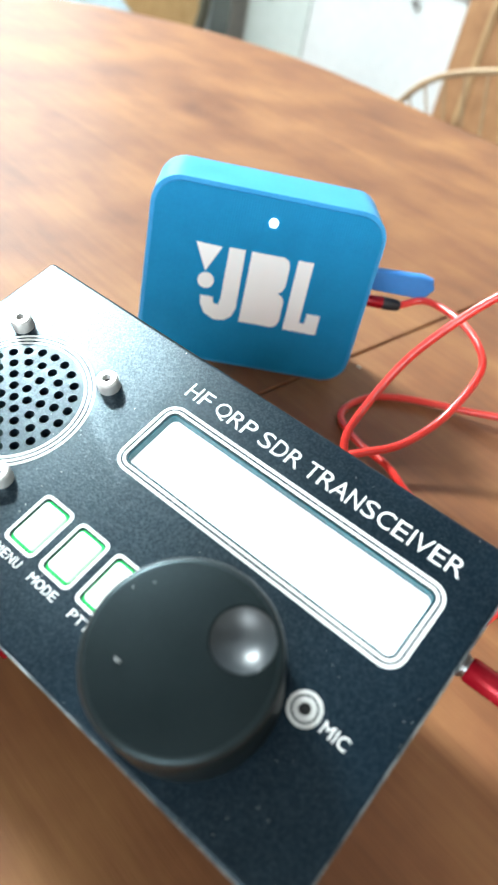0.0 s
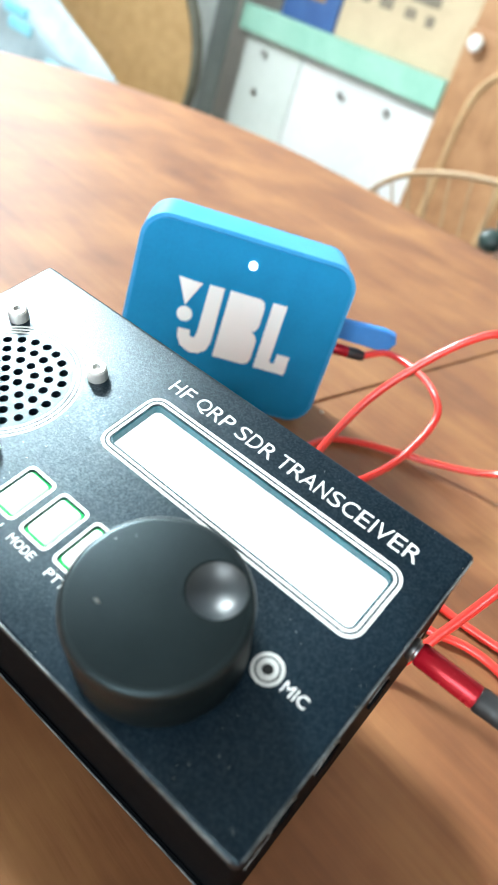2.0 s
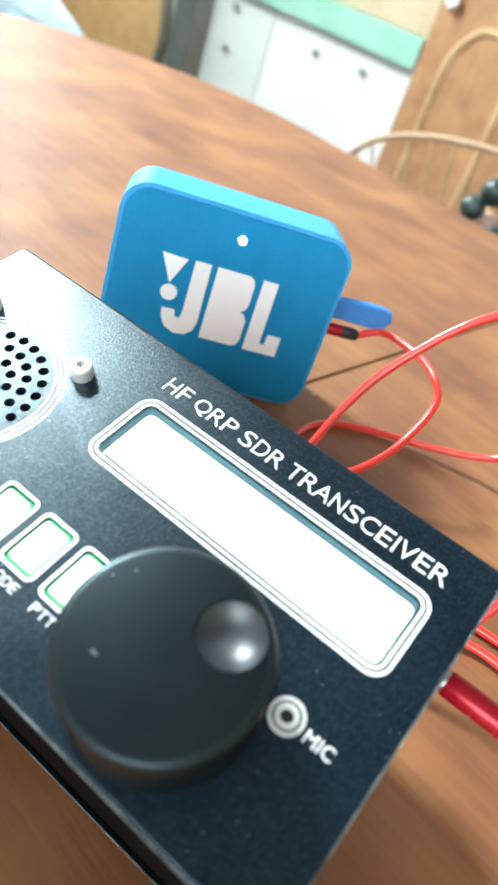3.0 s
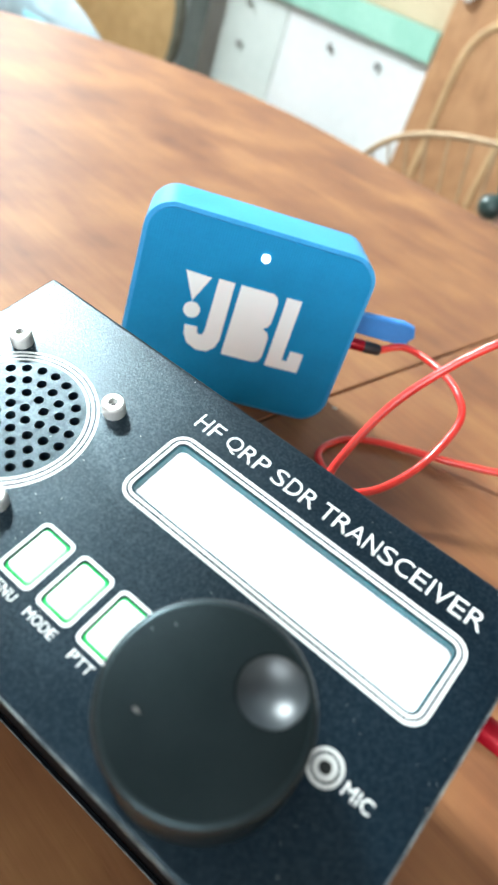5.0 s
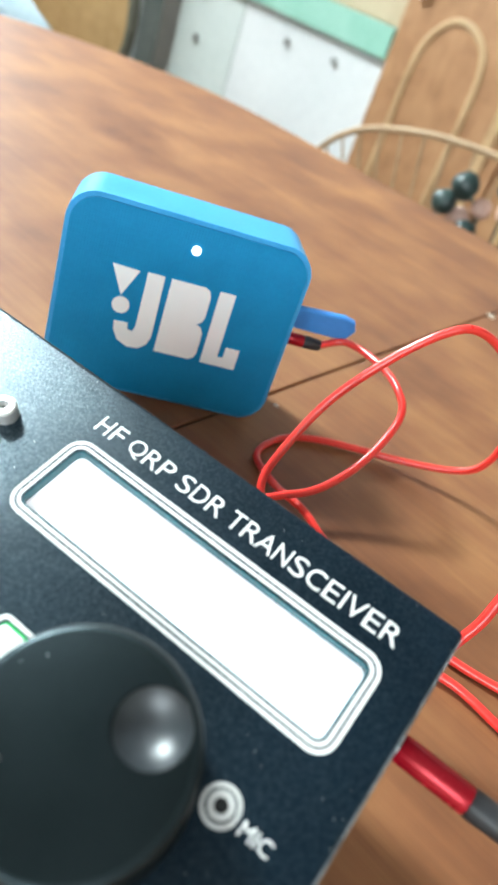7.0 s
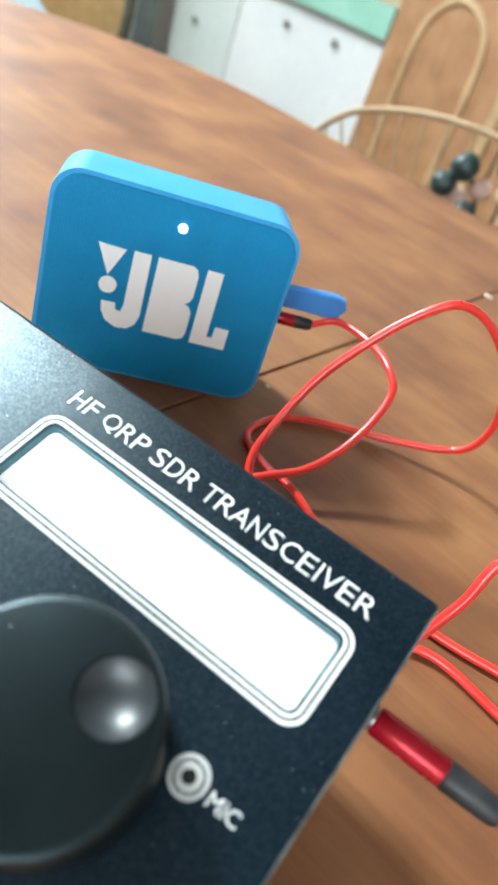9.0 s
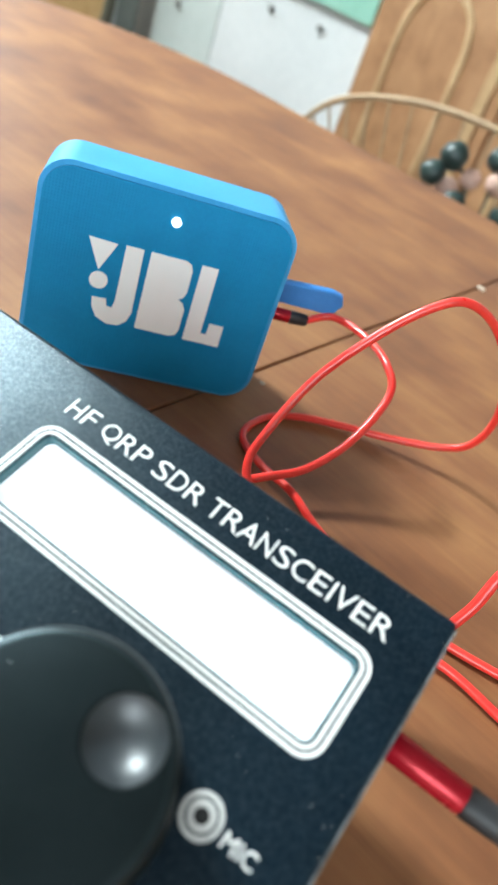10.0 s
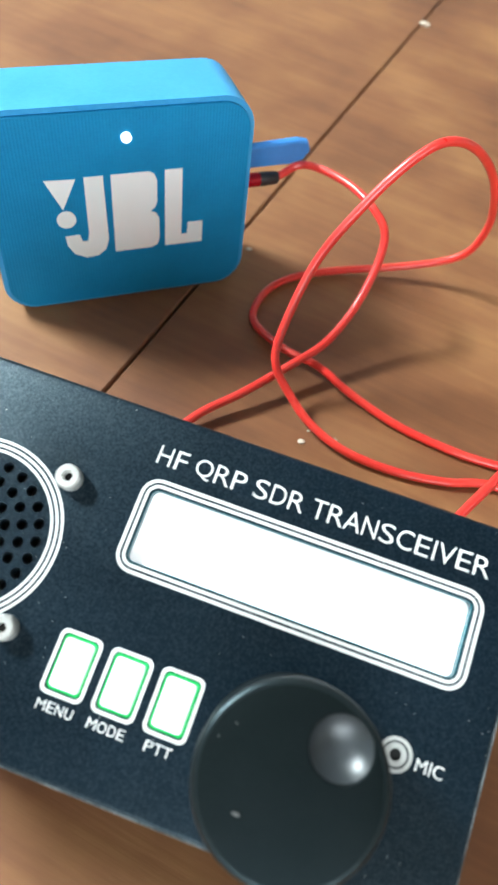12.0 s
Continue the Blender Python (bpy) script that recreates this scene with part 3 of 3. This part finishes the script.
# sockets on the right side; pale arcs paint worn print and rim glints
for y, z, r in ((0.0440, 0.0305, 0.0036), (0.0262, 0.0343, 0.0036), (0.0135, 0.0362, 0.0034)):
    m = Matrix.Translation((RR - 0.0006, y, z)) @ Matrix.Rotation(radians(90), 4, "Y")
    b = band(ring_pts(0, 0, r, 28), ring_pts(0, 0, r * 0.6, 28), 0, 0.0007)
    b.transform(m)
    socket = part("side_socket", b, BLACK_SIDE, radio, "round black side socket")
    b = slab(ring_pts(0, 0, r * 0.62, 20), 0, 0.0003)
    b.transform(m)
    part("socket_hole", b, DARK_HOLE, socket)
for y, z, r, a0, a1 in ((0.0440, 0.0305, 0.0040, 20, 150), (0.0440, 0.0305, 0.0027, 200, 330), (0.0262, 0.0343, 0.0040, 30, 170), (0.0262, 0.0343, 0.0026, 190, 280), (0.0135, 0.0362, 0.0038, 0, 300),
                        (0.0135, 0.0362, 0.0023, 60, 200), (0.0080, 0.0243, 0.0060, 60, 130), (0.0590, 0.0266, 0.0040, 40, 110)):
    arc = [(RR - 0.00045, y + r * math.cos(radians(a0 + (a1 - a0) * q / 10)), z + r * math.sin(radians(a0 + (a1 - a0) * q / 10))) for q in range(11)]
    part("side_arc", tube(arc, 0.00008, 5), PRINT_GLINT, radio, "pale arc of worn print and rim glint")
for y, z in ((0.0655, 0.0462), (0.0655, 0.0100)):
    head = lathe([(0.0014, 0), (0.0014, 0.0004), (0.0009, 0.0007)], 16, Matrix.Translation((RR - 0.0006, y, z)) @ Matrix.Rotation(radians(90), 4, "Y"))
    part("side_screw", head, NICKEL, radio, "tiny grey case screw", True)
part("base_lip", box(RL + 0.0004, RR - 0.0004, -0.0006, 0.0004, 0.0004, 0.0030, 0.0002), BLACK_SIDE, radio, "thin black lip of the base cover")
for z in (0.0031, 0.0016):
    part("worn_edge", tube([(RL + 0.002 + (RR - RL - 0.004) * q / 12, -0.0006, z) for q in range(13)], 0.00016, 6), EDGE_METAL, radio, "worn bright cover edge", True)
part("rocker_switch", box(-0.0392, -0.0282, -0.0016, 0.0008, 0.0278, 0.0328, 0.0006), RED_METAL, radio, "small red switch on the front edge")
for x in (RL + 0.012, RR - 0.022):
    m = Matrix.Rotation(-radians(TILT), 4, "X")
    foot = box(x, x + 0.010, RD * math.cos(radians(TILT)) - 0.016, RD * math.cos(radians(TILT)) - 0.010, 0.0, 0.0198, 0.001)
    foot.transform(m)
    part("tilt_foot", foot, SOFT_BLACK, radio, "black rear tilt foot")

# ---- the blue loudspeaker ----
SW, SH, SD = 0.0857, 0.0706, 0.0267
box_speaker = thing("portable_speaker", pose(-0.0856, 0.1423, 0.0002, -3.88, 0, 37.09), "square blue portable loudspeaker standing upright on the table", "speaker")


def upright(bm, y=0.0):
    """Turns an outline drawn in x and y, drawn out along z, to stand in x and z and go back along y."""
    bm.transform(Matrix.Translation((0, y, 0)) @ Matrix(((1, 0, 0, 0), (0, 0, 1, 0), (0, 1, 0, 0), (0, 0, 0, 1))))
    return bm


shell = slab(round_rect(-SW / 2, SW / 2, 0, SH, 0.0105, 10), 0.0012, SD, 0.0028, 4)
shell = upright(shell)
sink = math.tan(radians(3.88))
for v in shell.verts:                          # its underside lies flat on the table
    v.co.z = max(v.co.z, v.co.y * sink)
part("shell", shell, BLUE_RUBBER, box_speaker, "light blue rubber shell", True)
front = slab(round_rect(-SW / 2 + 0.0016, SW / 2 - 0.0016, 0.0016, SH - 0.0016, 0.0092, 10), 0.0, 0.004, 0.0007, 2)
part("front_mesh", upright(front), BLUE_MESH, box_speaker, "deep blue woven front mesh")
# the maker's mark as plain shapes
L0, L1 = 0.0205, 0.0490


def mark(pts):
    part("mark", upright(slab(pts, -0.0004, 0.0005)), MARK_WHITE, box_speaker, "plain white shape")


mark([(-0.0248, L1), (-0.0152, L1 - 0.0004), (-0.0200, L1 - 0.0106)])
mark(ring_pts(-0.0193, L1 - 0.0142, 0.0031, 24))
mark([(-0.0126, L1), (-0.0066, L1), (-0.0062, L0 + 0.0052), (-0.0074, L0 + 0.0016), (-0.0100, L0 - 0.0006), (-0.0140, L0 - 0.0010), (-0.0180, L0 + 0.0010), (-0.0200, L0 + 0.0046),
      (-0.0204, L0 + 0.0080), (-0.0156, L0 + 0.0082), (-0.0150, L0 + 0.0056), (-0.0132, L0 + 0.0054), (-0.0126, L0 + 0.0080)])
mark([(-0.0042, L0), (0.0084, L0), (0.0104, L0 + 0.0010), (0.0112, L0 + 0.0032), (0.0112, L0 + 0.0112), (0.0102, L0 + 0.0132), (0.0082, L0 + 0.0142), (0.0098, L0 + 0.0154),
      (0.0106, L0 + 0.0174), (0.0106, L1 - 0.0032), (0.0098, L1 - 0.0010), (0.0080, L1), (-0.0042, L1)])
mark([(0.0132, L0), (0.0264, L0), (0.0264, L0 + 0.0082), (0.0212, L0 + 0.0082), (0.0210, L0 + 0.0038), (0.0190, L0 + 0.0038), (0.0190, L1), (0.0132, L1)])
led = lathe([(0.0016, 0), (0.0016, 0.0008), (0.0010, 0.0010)], 16)
led.transform(Matrix.Translation((0.0013, 0.0, 0.0608)) @ Matrix.Rotation(radians(90), 4, "X"))
part("status_light", led, LED_WHITE, box_speaker, "small white status light")
flap = slab([(0, -0.0048), (0.024, -0.0055), (0.0285, -0.0042), (0.0305, 0.0), (0.0285, 0.0042), (0.024, 0.0055), (0, 0.0048)], -0.0014, 0.0014, 0.0007, 2)
flap = upright(flap)
flap.transform(Matrix.Translation((SW / 2 - 0.002, 0.0150, 0.0418)) @ Matrix.Rotation(radians(3), 4, "Z") @ Matrix.Rotation(radians(18), 4, "X"))
part("port_flap", flap, BLUE_FLAP, box_speaker, "open blue rubber port flap")

# ---- the red audio lead ----
lead = thing("audio_cable", pose(0, 0, 0), "glossy red audio cable looped on the table between speaker and radio", "cable")
SPK = box_speaker.matrix_world
start = SPK @ Vector((SW / 2 + 0.0160, 0.0150, 0.0325))
wire = [tuple(start), (-0.0405, 0.1975, 0.036), (-0.0242, 0.1918, 0.038), (-0.0108, 0.1802, 0.0387), (-0.0037, 0.1726, 0.033), (-0.0050, 0.1570, 0.0200), (-0.0109, 0.1409, 0.0115),
        (-0.0191, 0.1288, 0.0085), (-0.0313, 0.1122, 0.0055), (-0.0434, 0.0969, 0.0035), (-0.0480, 0.0800, 0.0022), (-0.0330, 0.0660, 0.0020), (-0.002, 0.0690, 0.0020), (0.0270, 0.0730, 0.0020),
        (0.0385, 0.0815, 0.0040), (0.0438, 0.0890, 0.0170), (0.0495, 0.0967, 0.0350), (0.0540, 0.1060, 0.0510), (0.0800, 0.1250, 0.0620), (0.1200, 0.1300, 0.0400), (0.1350, 0.1180, 0.0120), (0.1150, 0.1080, 0.0030),
        (0.0850, 0.1060, 0.0020), (0.0564, 0.1112, 0.0020), (0.0400, 0.1066, 0.0018), (0.0240, 0.1040, 0.0018), (0.0070, 0.1045, 0.0026), (-0.0065, 0.1092, 0.0040), (-0.0165, 0.1155, 0.0075), (-0.0242, 0.1209, 0.0140),
        (-0.0254, 0.1286, 0.0220), (-0.0215, 0.1423, 0.0410), (-0.0117, 0.1531, 0.0600), (-0.0025, 0.1615, 0.0720), (0.0052, 0.1674, 0.0760), (0.0146, 0.1773, 0.0700), (0.0240, 0.1889, 0.0550),
        (0.0300, 0.2007, 0.0330), (0.0278, 0.2035, 0.0170), (0.0185, 0.2026, 0.0090), (-0.0006, 0.1959, 0.0040), (-0.0169, 0.1885, 0.0022), (-0.0305, 0.1790, 0.0018), (-0.0390, 0.1680, 0.0016), (-0.0412, 0.1550, 0.0016),
        (-0.0378, 0.1465, 0.0016), (-0.0250, 0.1385, 0.0030), (-0.0110, 0.1338, 0.0048), (0.0020, 0.1285, 0.0030), (0.0200, 0.1228, 0.0016), (0.0400, 0.1198, 0.0016), (0.0560, 0.1200, 0.0016), (0.0900, 0.1220, 0.0020),
        (0.1250, 0.1050, 0.0020), (0.1350, 0.0700, 0.0120), (0.1100, 0.0450, 0.0320), (0.0830, 0.0400, 0.0500)]
PLUG_Y, PLUG_Z = 0.0520, 0.0395
plug_m = radio.matrix_world @ Matrix.Translation((RR - 0.0004, PLUG_Y, PLUG_Z)) @ Matrix.Rotation(radians(90), 4, "Y")
wire += [tuple(plug_m @ Vector((0, 0, 0.0290))), tuple(plug_m @ Vector((0, 0, 0.0235)))]
part("sheath", tube(spline(wire, 8), 0.00145, 12), RED_WIRE, lead, "glossy red sheath", True)
for m, longer in ((plug_m, 1.0), (SPK @ Matrix.Translation((SW / 2 - 0.0005, 0.0150, 0.0325)) @ Matrix.Rotation(radians(90), 4, "Y"), 0.45)):
    part("plug_collar", lathe([(0.0021, 0), (0.0024, 0.0004), (0.0024, 0.0012), (0.0020, 0.0015), (0.0020, 0.0020 if longer == 1 else 0.0032)], 28, m), NICKEL, lead, "grey metal plug collar", True)
    z0, z1, z2 = (0.0019, 0.0148, 0.0245) if longer == 1 else (0.003, 0.0100, 0.0172)
    part("plug_barrel", lathe([(0.0022, z0), (0.0025, z0 + 0.0005), (0.0025, z1 - 0.0004), (0.0023, z1)], 32, m), RED_METAL, lead, "red anodised metal barrel", True)
    part("strain_relief", lathe([(0.0024, z1), (0.0026, z1 + 0.0006), (0.0023, z2 - 0.0010), (0.0019, z2)], 28, m), SOFT_BLACK, lead, "black rubber strain relief", True)

# ---- things behind the table ----
cab = thing("storage_cabinet", ROOM, "white storage cabinet with small knobs beside the wardrobe", "cabinet")
part("body", box(-1.98, -1.125, 1.945, 2.34, FLOOR_Z, -0.022), CABINET_WHITE, cab)
part("door", box(-1.978, -1.694, 1.92, 1.944, FLOOR_Z + 0.06, -0.025, 0.004), CABINET_PALE, cab, "pale green-white door")
part("door", box(-1.690, -1.127, 1.92, 1.944, FLOOR_Z + 0.06, -0.025, 0.004), CABINET_WHITE, cab)
for x, z in ((-1.864, -0.068), (-1.866, -0.195), (-1.484, -0.088), (-1.293, -0.081)):
    part("knob", lathe([(0.004, 0), (0.004, 0.008), (0.011, 0.011), (0.010, 0.018), (0.003, 0.020)], 14, Matrix.Translation((x, 1.92, z)) @ Matrix.Rotation(radians(90), 4, "X")), NICKEL, cab)
top = thing("worktop", ROOM, "sea-green painted worktop on the white cabinet", "worktop")
part("board", box(-2.0, -1.122, 1.902, 2.34, -0.0215, 0.056, 0.004), GREEN_TOP, top)
part("front_edging", box(-2.0, -1.122, 1.888, 1.9015, -0.0235, 0.0575, 0.004), GREEN_TOP, top, "raised green front edging")
carton = thing("cardboard_box", ROOM, "beige cardboard box with blurred dark print on the worktop", "box")
part("carton", box(-1.61, -1.125, 1.93, 2.25, 0.057, 0.41, 0.004), CARDBOARD, carton)
for x, z, w in ((-1.54, 0.17, 0.05), (-1.46, 0.165, 0.05), (-1.36, 0.16, 0.07), (-1.54, 0.12, 0.03), (-1.47, 0.12, 0.05), (-1.37, 0.115, 0.04), (-1.29, 0.11, 0.03), (-1.30, 0.16, 0.04)):
    part("print_bar", box(x, x + w, 1.928, 1.9305, z + 0.052, z + 0.080), INK, carton)
blue = thing("blue_box", ROOM, "dark blue cardboard box on the green worktop", "box")
part("carton", box(-1.87, -1.625, 1.94, 2.2, 0.057, 0.35, 0.004), BLUE_CARD, blue)
part("print_bar", box(-1.77, -1.69, 1.938, 1.9405, 0.13, 0.16), OCHRE, blue)

robe = thing("wardrobe", ROOM, "brown wooden wardrobe with pale arched panel trim", "wardrobe")
part("body", box(-1.118, 0.9, 1.905, 2.34, FLOOR_Z, 0.50, 0.004), DOOR_WOOD, robe)
for j in range(4):
    x0 = -1.114 + 0.45 * j
    door = part("door", box(x0, x0 + 0.44, 1.885, 1.9045, FLOOR_Z + 0.06, 0.20, 0.004), DOOR_WOOD, robe)
    arch = [(x0 + 0.085, 1.884, -0.70), (x0 + 0.085, 1.884, -0.30), (x0 + 0.085, 1.884, -0.03), (x0 + 0.10, 1.884, 0.06), (x0 + 0.14, 1.884, 0.112), (x0 + 0.185, 1.884, 0.128), (x0 + 0.235, 1.884, 0.112),
            (x0 + 0.275, 1.884, 0.065), (x0 + 0.29, 1.884, -0.03), (x0 + 0.29, 1.884, -0.30), (x0 + 0.29, 1.884, -0.70)]
    part("arched_trim", tube(spline(arch, 6), 0.010, 8), TRIM_WOOD, door, "pale arched wooden trim", True)
    part("edge_trim", box(x0 + 0.375, x0 + 0.405, 1.874, 1.8845, FLOOR_Z + 0.06, 0.19, 0.003), TRIM_WOOD, door)
    part("door_knob", lathe([(0.008, 0), (0.008, 0.012), (0.022, 0.018), (0.02, 0.03), (0.004, 0.034)], 16, Matrix.Translation((x0 + 0.045, 1.885, 0.165)) @ Matrix.Rotation(radians(90), 4, "X")), CABINET_WHITE, door, "round white knob", True)


def curtain(x0, x1, y, z0, z1, folds):
    bm = bmesh.new()
    n = folds * 8
    rows = []
    for k in range(n + 1):
        t = k / n
        x, yy = x0 + (x1 - x0) * t, y + 0.025 * math.sin(2 * math.pi * folds * t) + 0.008 * math.sin(7 * t)
        rows.append((bm.verts.new((x, yy, z0)), bm.verts.new((x, yy, z1)), bm.verts.new((x, yy + 0.006, z1)), bm.verts.new((x, yy + 0.006, z0))))
    for a, b in zip(rows, rows[1:]):
        for i in range(4):
            bm.faces.new((a[i], b[i], b[(i + 1) % 4], a[(i + 1) % 4]))
    bm.faces.new(rows[0])
    bm.faces.new(rows[-1][::-1])
    return bm


c = tagged(link("curtain", curtain(-2.62, -2.06, 1.90, FLOOR_Z + 0.01, 1.5, 5), GREY_CLOTH, smooth=True), "pale grey cloth curtain hanging to the floor", "curtain")
c.matrix_world = ROOM
c = tagged(link("dark_curtain", curtain(-2.10, -2.01, 1.86, FLOOR_Z + 0.01, 1.5, 2), DARK_CLOTH, smooth=True), "narrow dark grey cloth hanging beside the cabinet", "curtain")
c.matrix_world = ROOM


def round_chair(m, label):
    ch = thing("round_back_chair", m, label, "chair")
    back = upright(slab(ring_pts(0, 0.60, 0.30, 40), -0.008, 0.008, 0.004))
    part("backrest", back, OCHRE, ch, "ochre cane backrest")
    part("rim", tube([(0.31 * math.cos(a), 0, 0.60 + 0.31 * math.sin(a)) for a in [2 * math.pi * i / 40 for i in range(41)]], 0.016, 8), DARK_RIM, ch, "dark olive rim", True)
    part("seat", slab(round_rect(-0.22, 0.22, -0.44, -0.02, 0.1, 6), 0.40, 0.44, 0.012, 3), OCHRE, ch)
    for x in (-0.18, 0.18):
        for y in (-0.40, -0.03):
            part("leg", tube([(x, y, 0), (x * 0.95, y, 0.41)], 0.014, 10), DARK_RIM, ch)
    return ch


round_chair(ROOM @ pose(-1.88, 1.30, FLOOR_Z, 0, 0, 14), "wooden chair with a round ochre cane back and dark rim")


def wicker_chair(m):
    ch = thing("rattan_chair", m, "pale rattan chair with a fan of thin canes behind the table", "chair")
    rim = [(-0.30, 0.0, 0.55), (-0.285, 0.0, 0.66), (-0.24, 0.0, 0.728), (-0.16, 0.0, 0.765), (-0.06, 0.0, 0.783), (0.06, 0.0, 0.783), (0.16, 0.0, 0.765), (0.24, 0.0, 0.728), (0.285, 0.0, 0.66), (0.30, 0.0, 0.55)]
    part("rim", tube(spline(rim, 6), 0.0042, 8), RATTAN, ch, "bent rattan rim", True)
    top = spline(rim, 6)
    for j in range(4, len(top) - 3, 2):
        q = top[j]
        part("cane", tube([(q.x * 0.35, -0.02, 0.42), (q.x * 0.7, 0.004, 0.58), q], 0.0017, 6), RATTAN, ch)
    part("hoop", tube([(x, y, 0.66) for x, y in [(-0.27 + 0.54 * i / 20, -0.012) for i in range(21)]], 0.0035, 6), RATTAN, ch)
    part("seat", slab(round_rect(-0.26, 0.26, -0.46, 0.0, 0.12, 8), 0.39, 0.43, 0.014, 3), RATTAN, ch)
    for x in (-0.2, 0.2):
        for y in (-0.38, -0.04):
            part("leg", tube([(x * 1.1, y, 0), (x, y, 0.4)], 0.014, 10), RATTAN, ch)


wicker_chair(ROOM @ pose(-0.245, 0.80, FLOOR_Z, 0, 0, 0))

spray = thing("flower_spray", ROOM @ pose(0, 0, FLOOR_Z), "vase of artificial dark green berries and pale pink buds", "ornament")
B0 = [(-0.281, 0.037, 0.020), (-0.296, 0.012, 0.018), (-0.297, -0.034, 0.017), (-0.258, -0.008, 0.018), (-0.270, -0.032, 0.016), (-0.218, -0.047, 0.022), (-0.203, 0.0, 0.017), (-0.236, 0.052, 0.016), (-0.19, 0.06, 0.018), (-0.175, -0.03, 0.018)]
rng = random.Random(4)
for x, z, r in B0:
    z, r = z - 0.038, r * 0.82
    bm = bmesh.new()
    bmesh.ops.create_icosphere(bm, subdivisions=3, radius=r)
    for v in bm.verts:
        v.co *= 1 + 0.10 * noise.noise(v.co * 90 + Vector((x * 99, z * 99, 0)))
    bm.transform(Matrix.Translation((x, 0.765 + rng.uniform(-0.01, 0.01), z - FLOOR_Z)))
    part("berry", bm, BERRY, spray, smooth=True)
    part("stem", tube(spline([(x, 0.765, z - FLOOR_Z), (x * 0.5 - 0.11, 0.772, z * 0.5 - FLOOR_Z - 0.05), (-0.22, 0.745, 0.50)], 5), 0.002, 6), DARK_RIM, spray)
for x, z, r in ((-0.278, -0.010, 0.016), (-0.258, 0.012, 0.013), (-0.24, -0.035, 0.018), (-0.225, 0.022, 0.016), (-0.283, -0.022, 0.012)):
    z, r = z - 0.03, r * 0.9
    bm = bmesh.new()
    bmesh.ops.create_icosphere(bm, subdivisions=3, radius=r)
    for v in bm.verts:
        v.co *= 1 + 0.25 * noise.noise(v.co * 120 + Vector((x * 77, 0, z * 55)))
    bm.transform(Matrix.Translation((x, 0.775, z - FLOOR_Z)))
    part("bud", bm, PINK, spray, "pale pink bud", True)
part("vase", lathe([(0.030, 0.4302), (0.044, 0.445), (0.046, 0.475), (0.026, 0.505), (0.030, 0.515), (0.012, 0.514)], 24, Matrix.Translation((-0.22, 0.735, 0))), DARK_RIM, spray, "dark glazed vase", True)

bag = thing("plastic_bag", ROOM, "crumpled white plastic sack with cyan print beyond the table", "bag")
bm = bmesh.new()
N = 26


def z_of(v):
    return FLOOR_Z + 0.02 + 0.80 * v


gridv = {}
for side in (0, 1):
    for i in range(N + 1):
        for j in range(N + 1):
            u, v = i / N, j / N
            right = -1.19 - 3.3 * (z_of(v) + 0.112) if z_of(v) > -0.112 else -1.19 - 0.3 * (z_of(v) + 0.112)
            x = -2.0 + (right + 2.0) * u + 0.012 * math.sin(9 * v)
            z = z_of(v)
            bulge = 0.10 * math.sin(math.pi * u) * (1 - 0.6 * v) + 0.02 * noise.noise(Vector((u * 6, v * 6, side * 3)))
            gridv[side, i, j] = bm.verts.new((x, 0.86 + (bulge if side else -bulge), z))
    for i in range(N):
        for j in range(N):
            bm.faces.new((gridv[side, i, j], gridv[side, i + 1, j], gridv[side, i + 1, j + 1], gridv[side, i, j + 1]))
bmesh.ops.remove_doubles(bm, verts=bm.verts[:], dist=0.004)
part("sack", bm, BAG, bag, smooth=True)
for x0, x1, z in ((-1.49, -1.40, -0.062), (-1.47, -1.38, -0.088), (-1.31, -1.20, -0.128)):
    part("print_bar", box(x0, x1, 0.752, 0.758, z, z + 0.022, 0.002), BAG_PRINT, bag, "cyan printed bar")

# ---- crumbs on the table ----
for x, y, r in ((-0.0540, 0.1865, 0.0012), (-0.0238, 0.4228, 0.0030), (-0.0124, 0.1172, 0.0012), (-0.0081, 0.1044, 0.0012), (0.0022, 0.1090, 0.0011), (-0.0069, 0.1096, 0.0006)):
    bm = bmesh.new()
    bmesh.ops.create_icosphere(bm, subdivisions=2, radius=r)
    for v in bm.verts:
        v.co *= 1 + 0.5 * noise.noise(v.co * 900 + Vector((x * 999, y * 999, 0)))
    bm.transform(Matrix.Translation((x, y, r * 0.25)) @ Matrix.Diagonal((1, 0.8, 0.35, 1)))
    tagged(link("crumb", bm, CRUMB), "tiny pale crumb lying on the table", "crumb", "crumbs on the table")
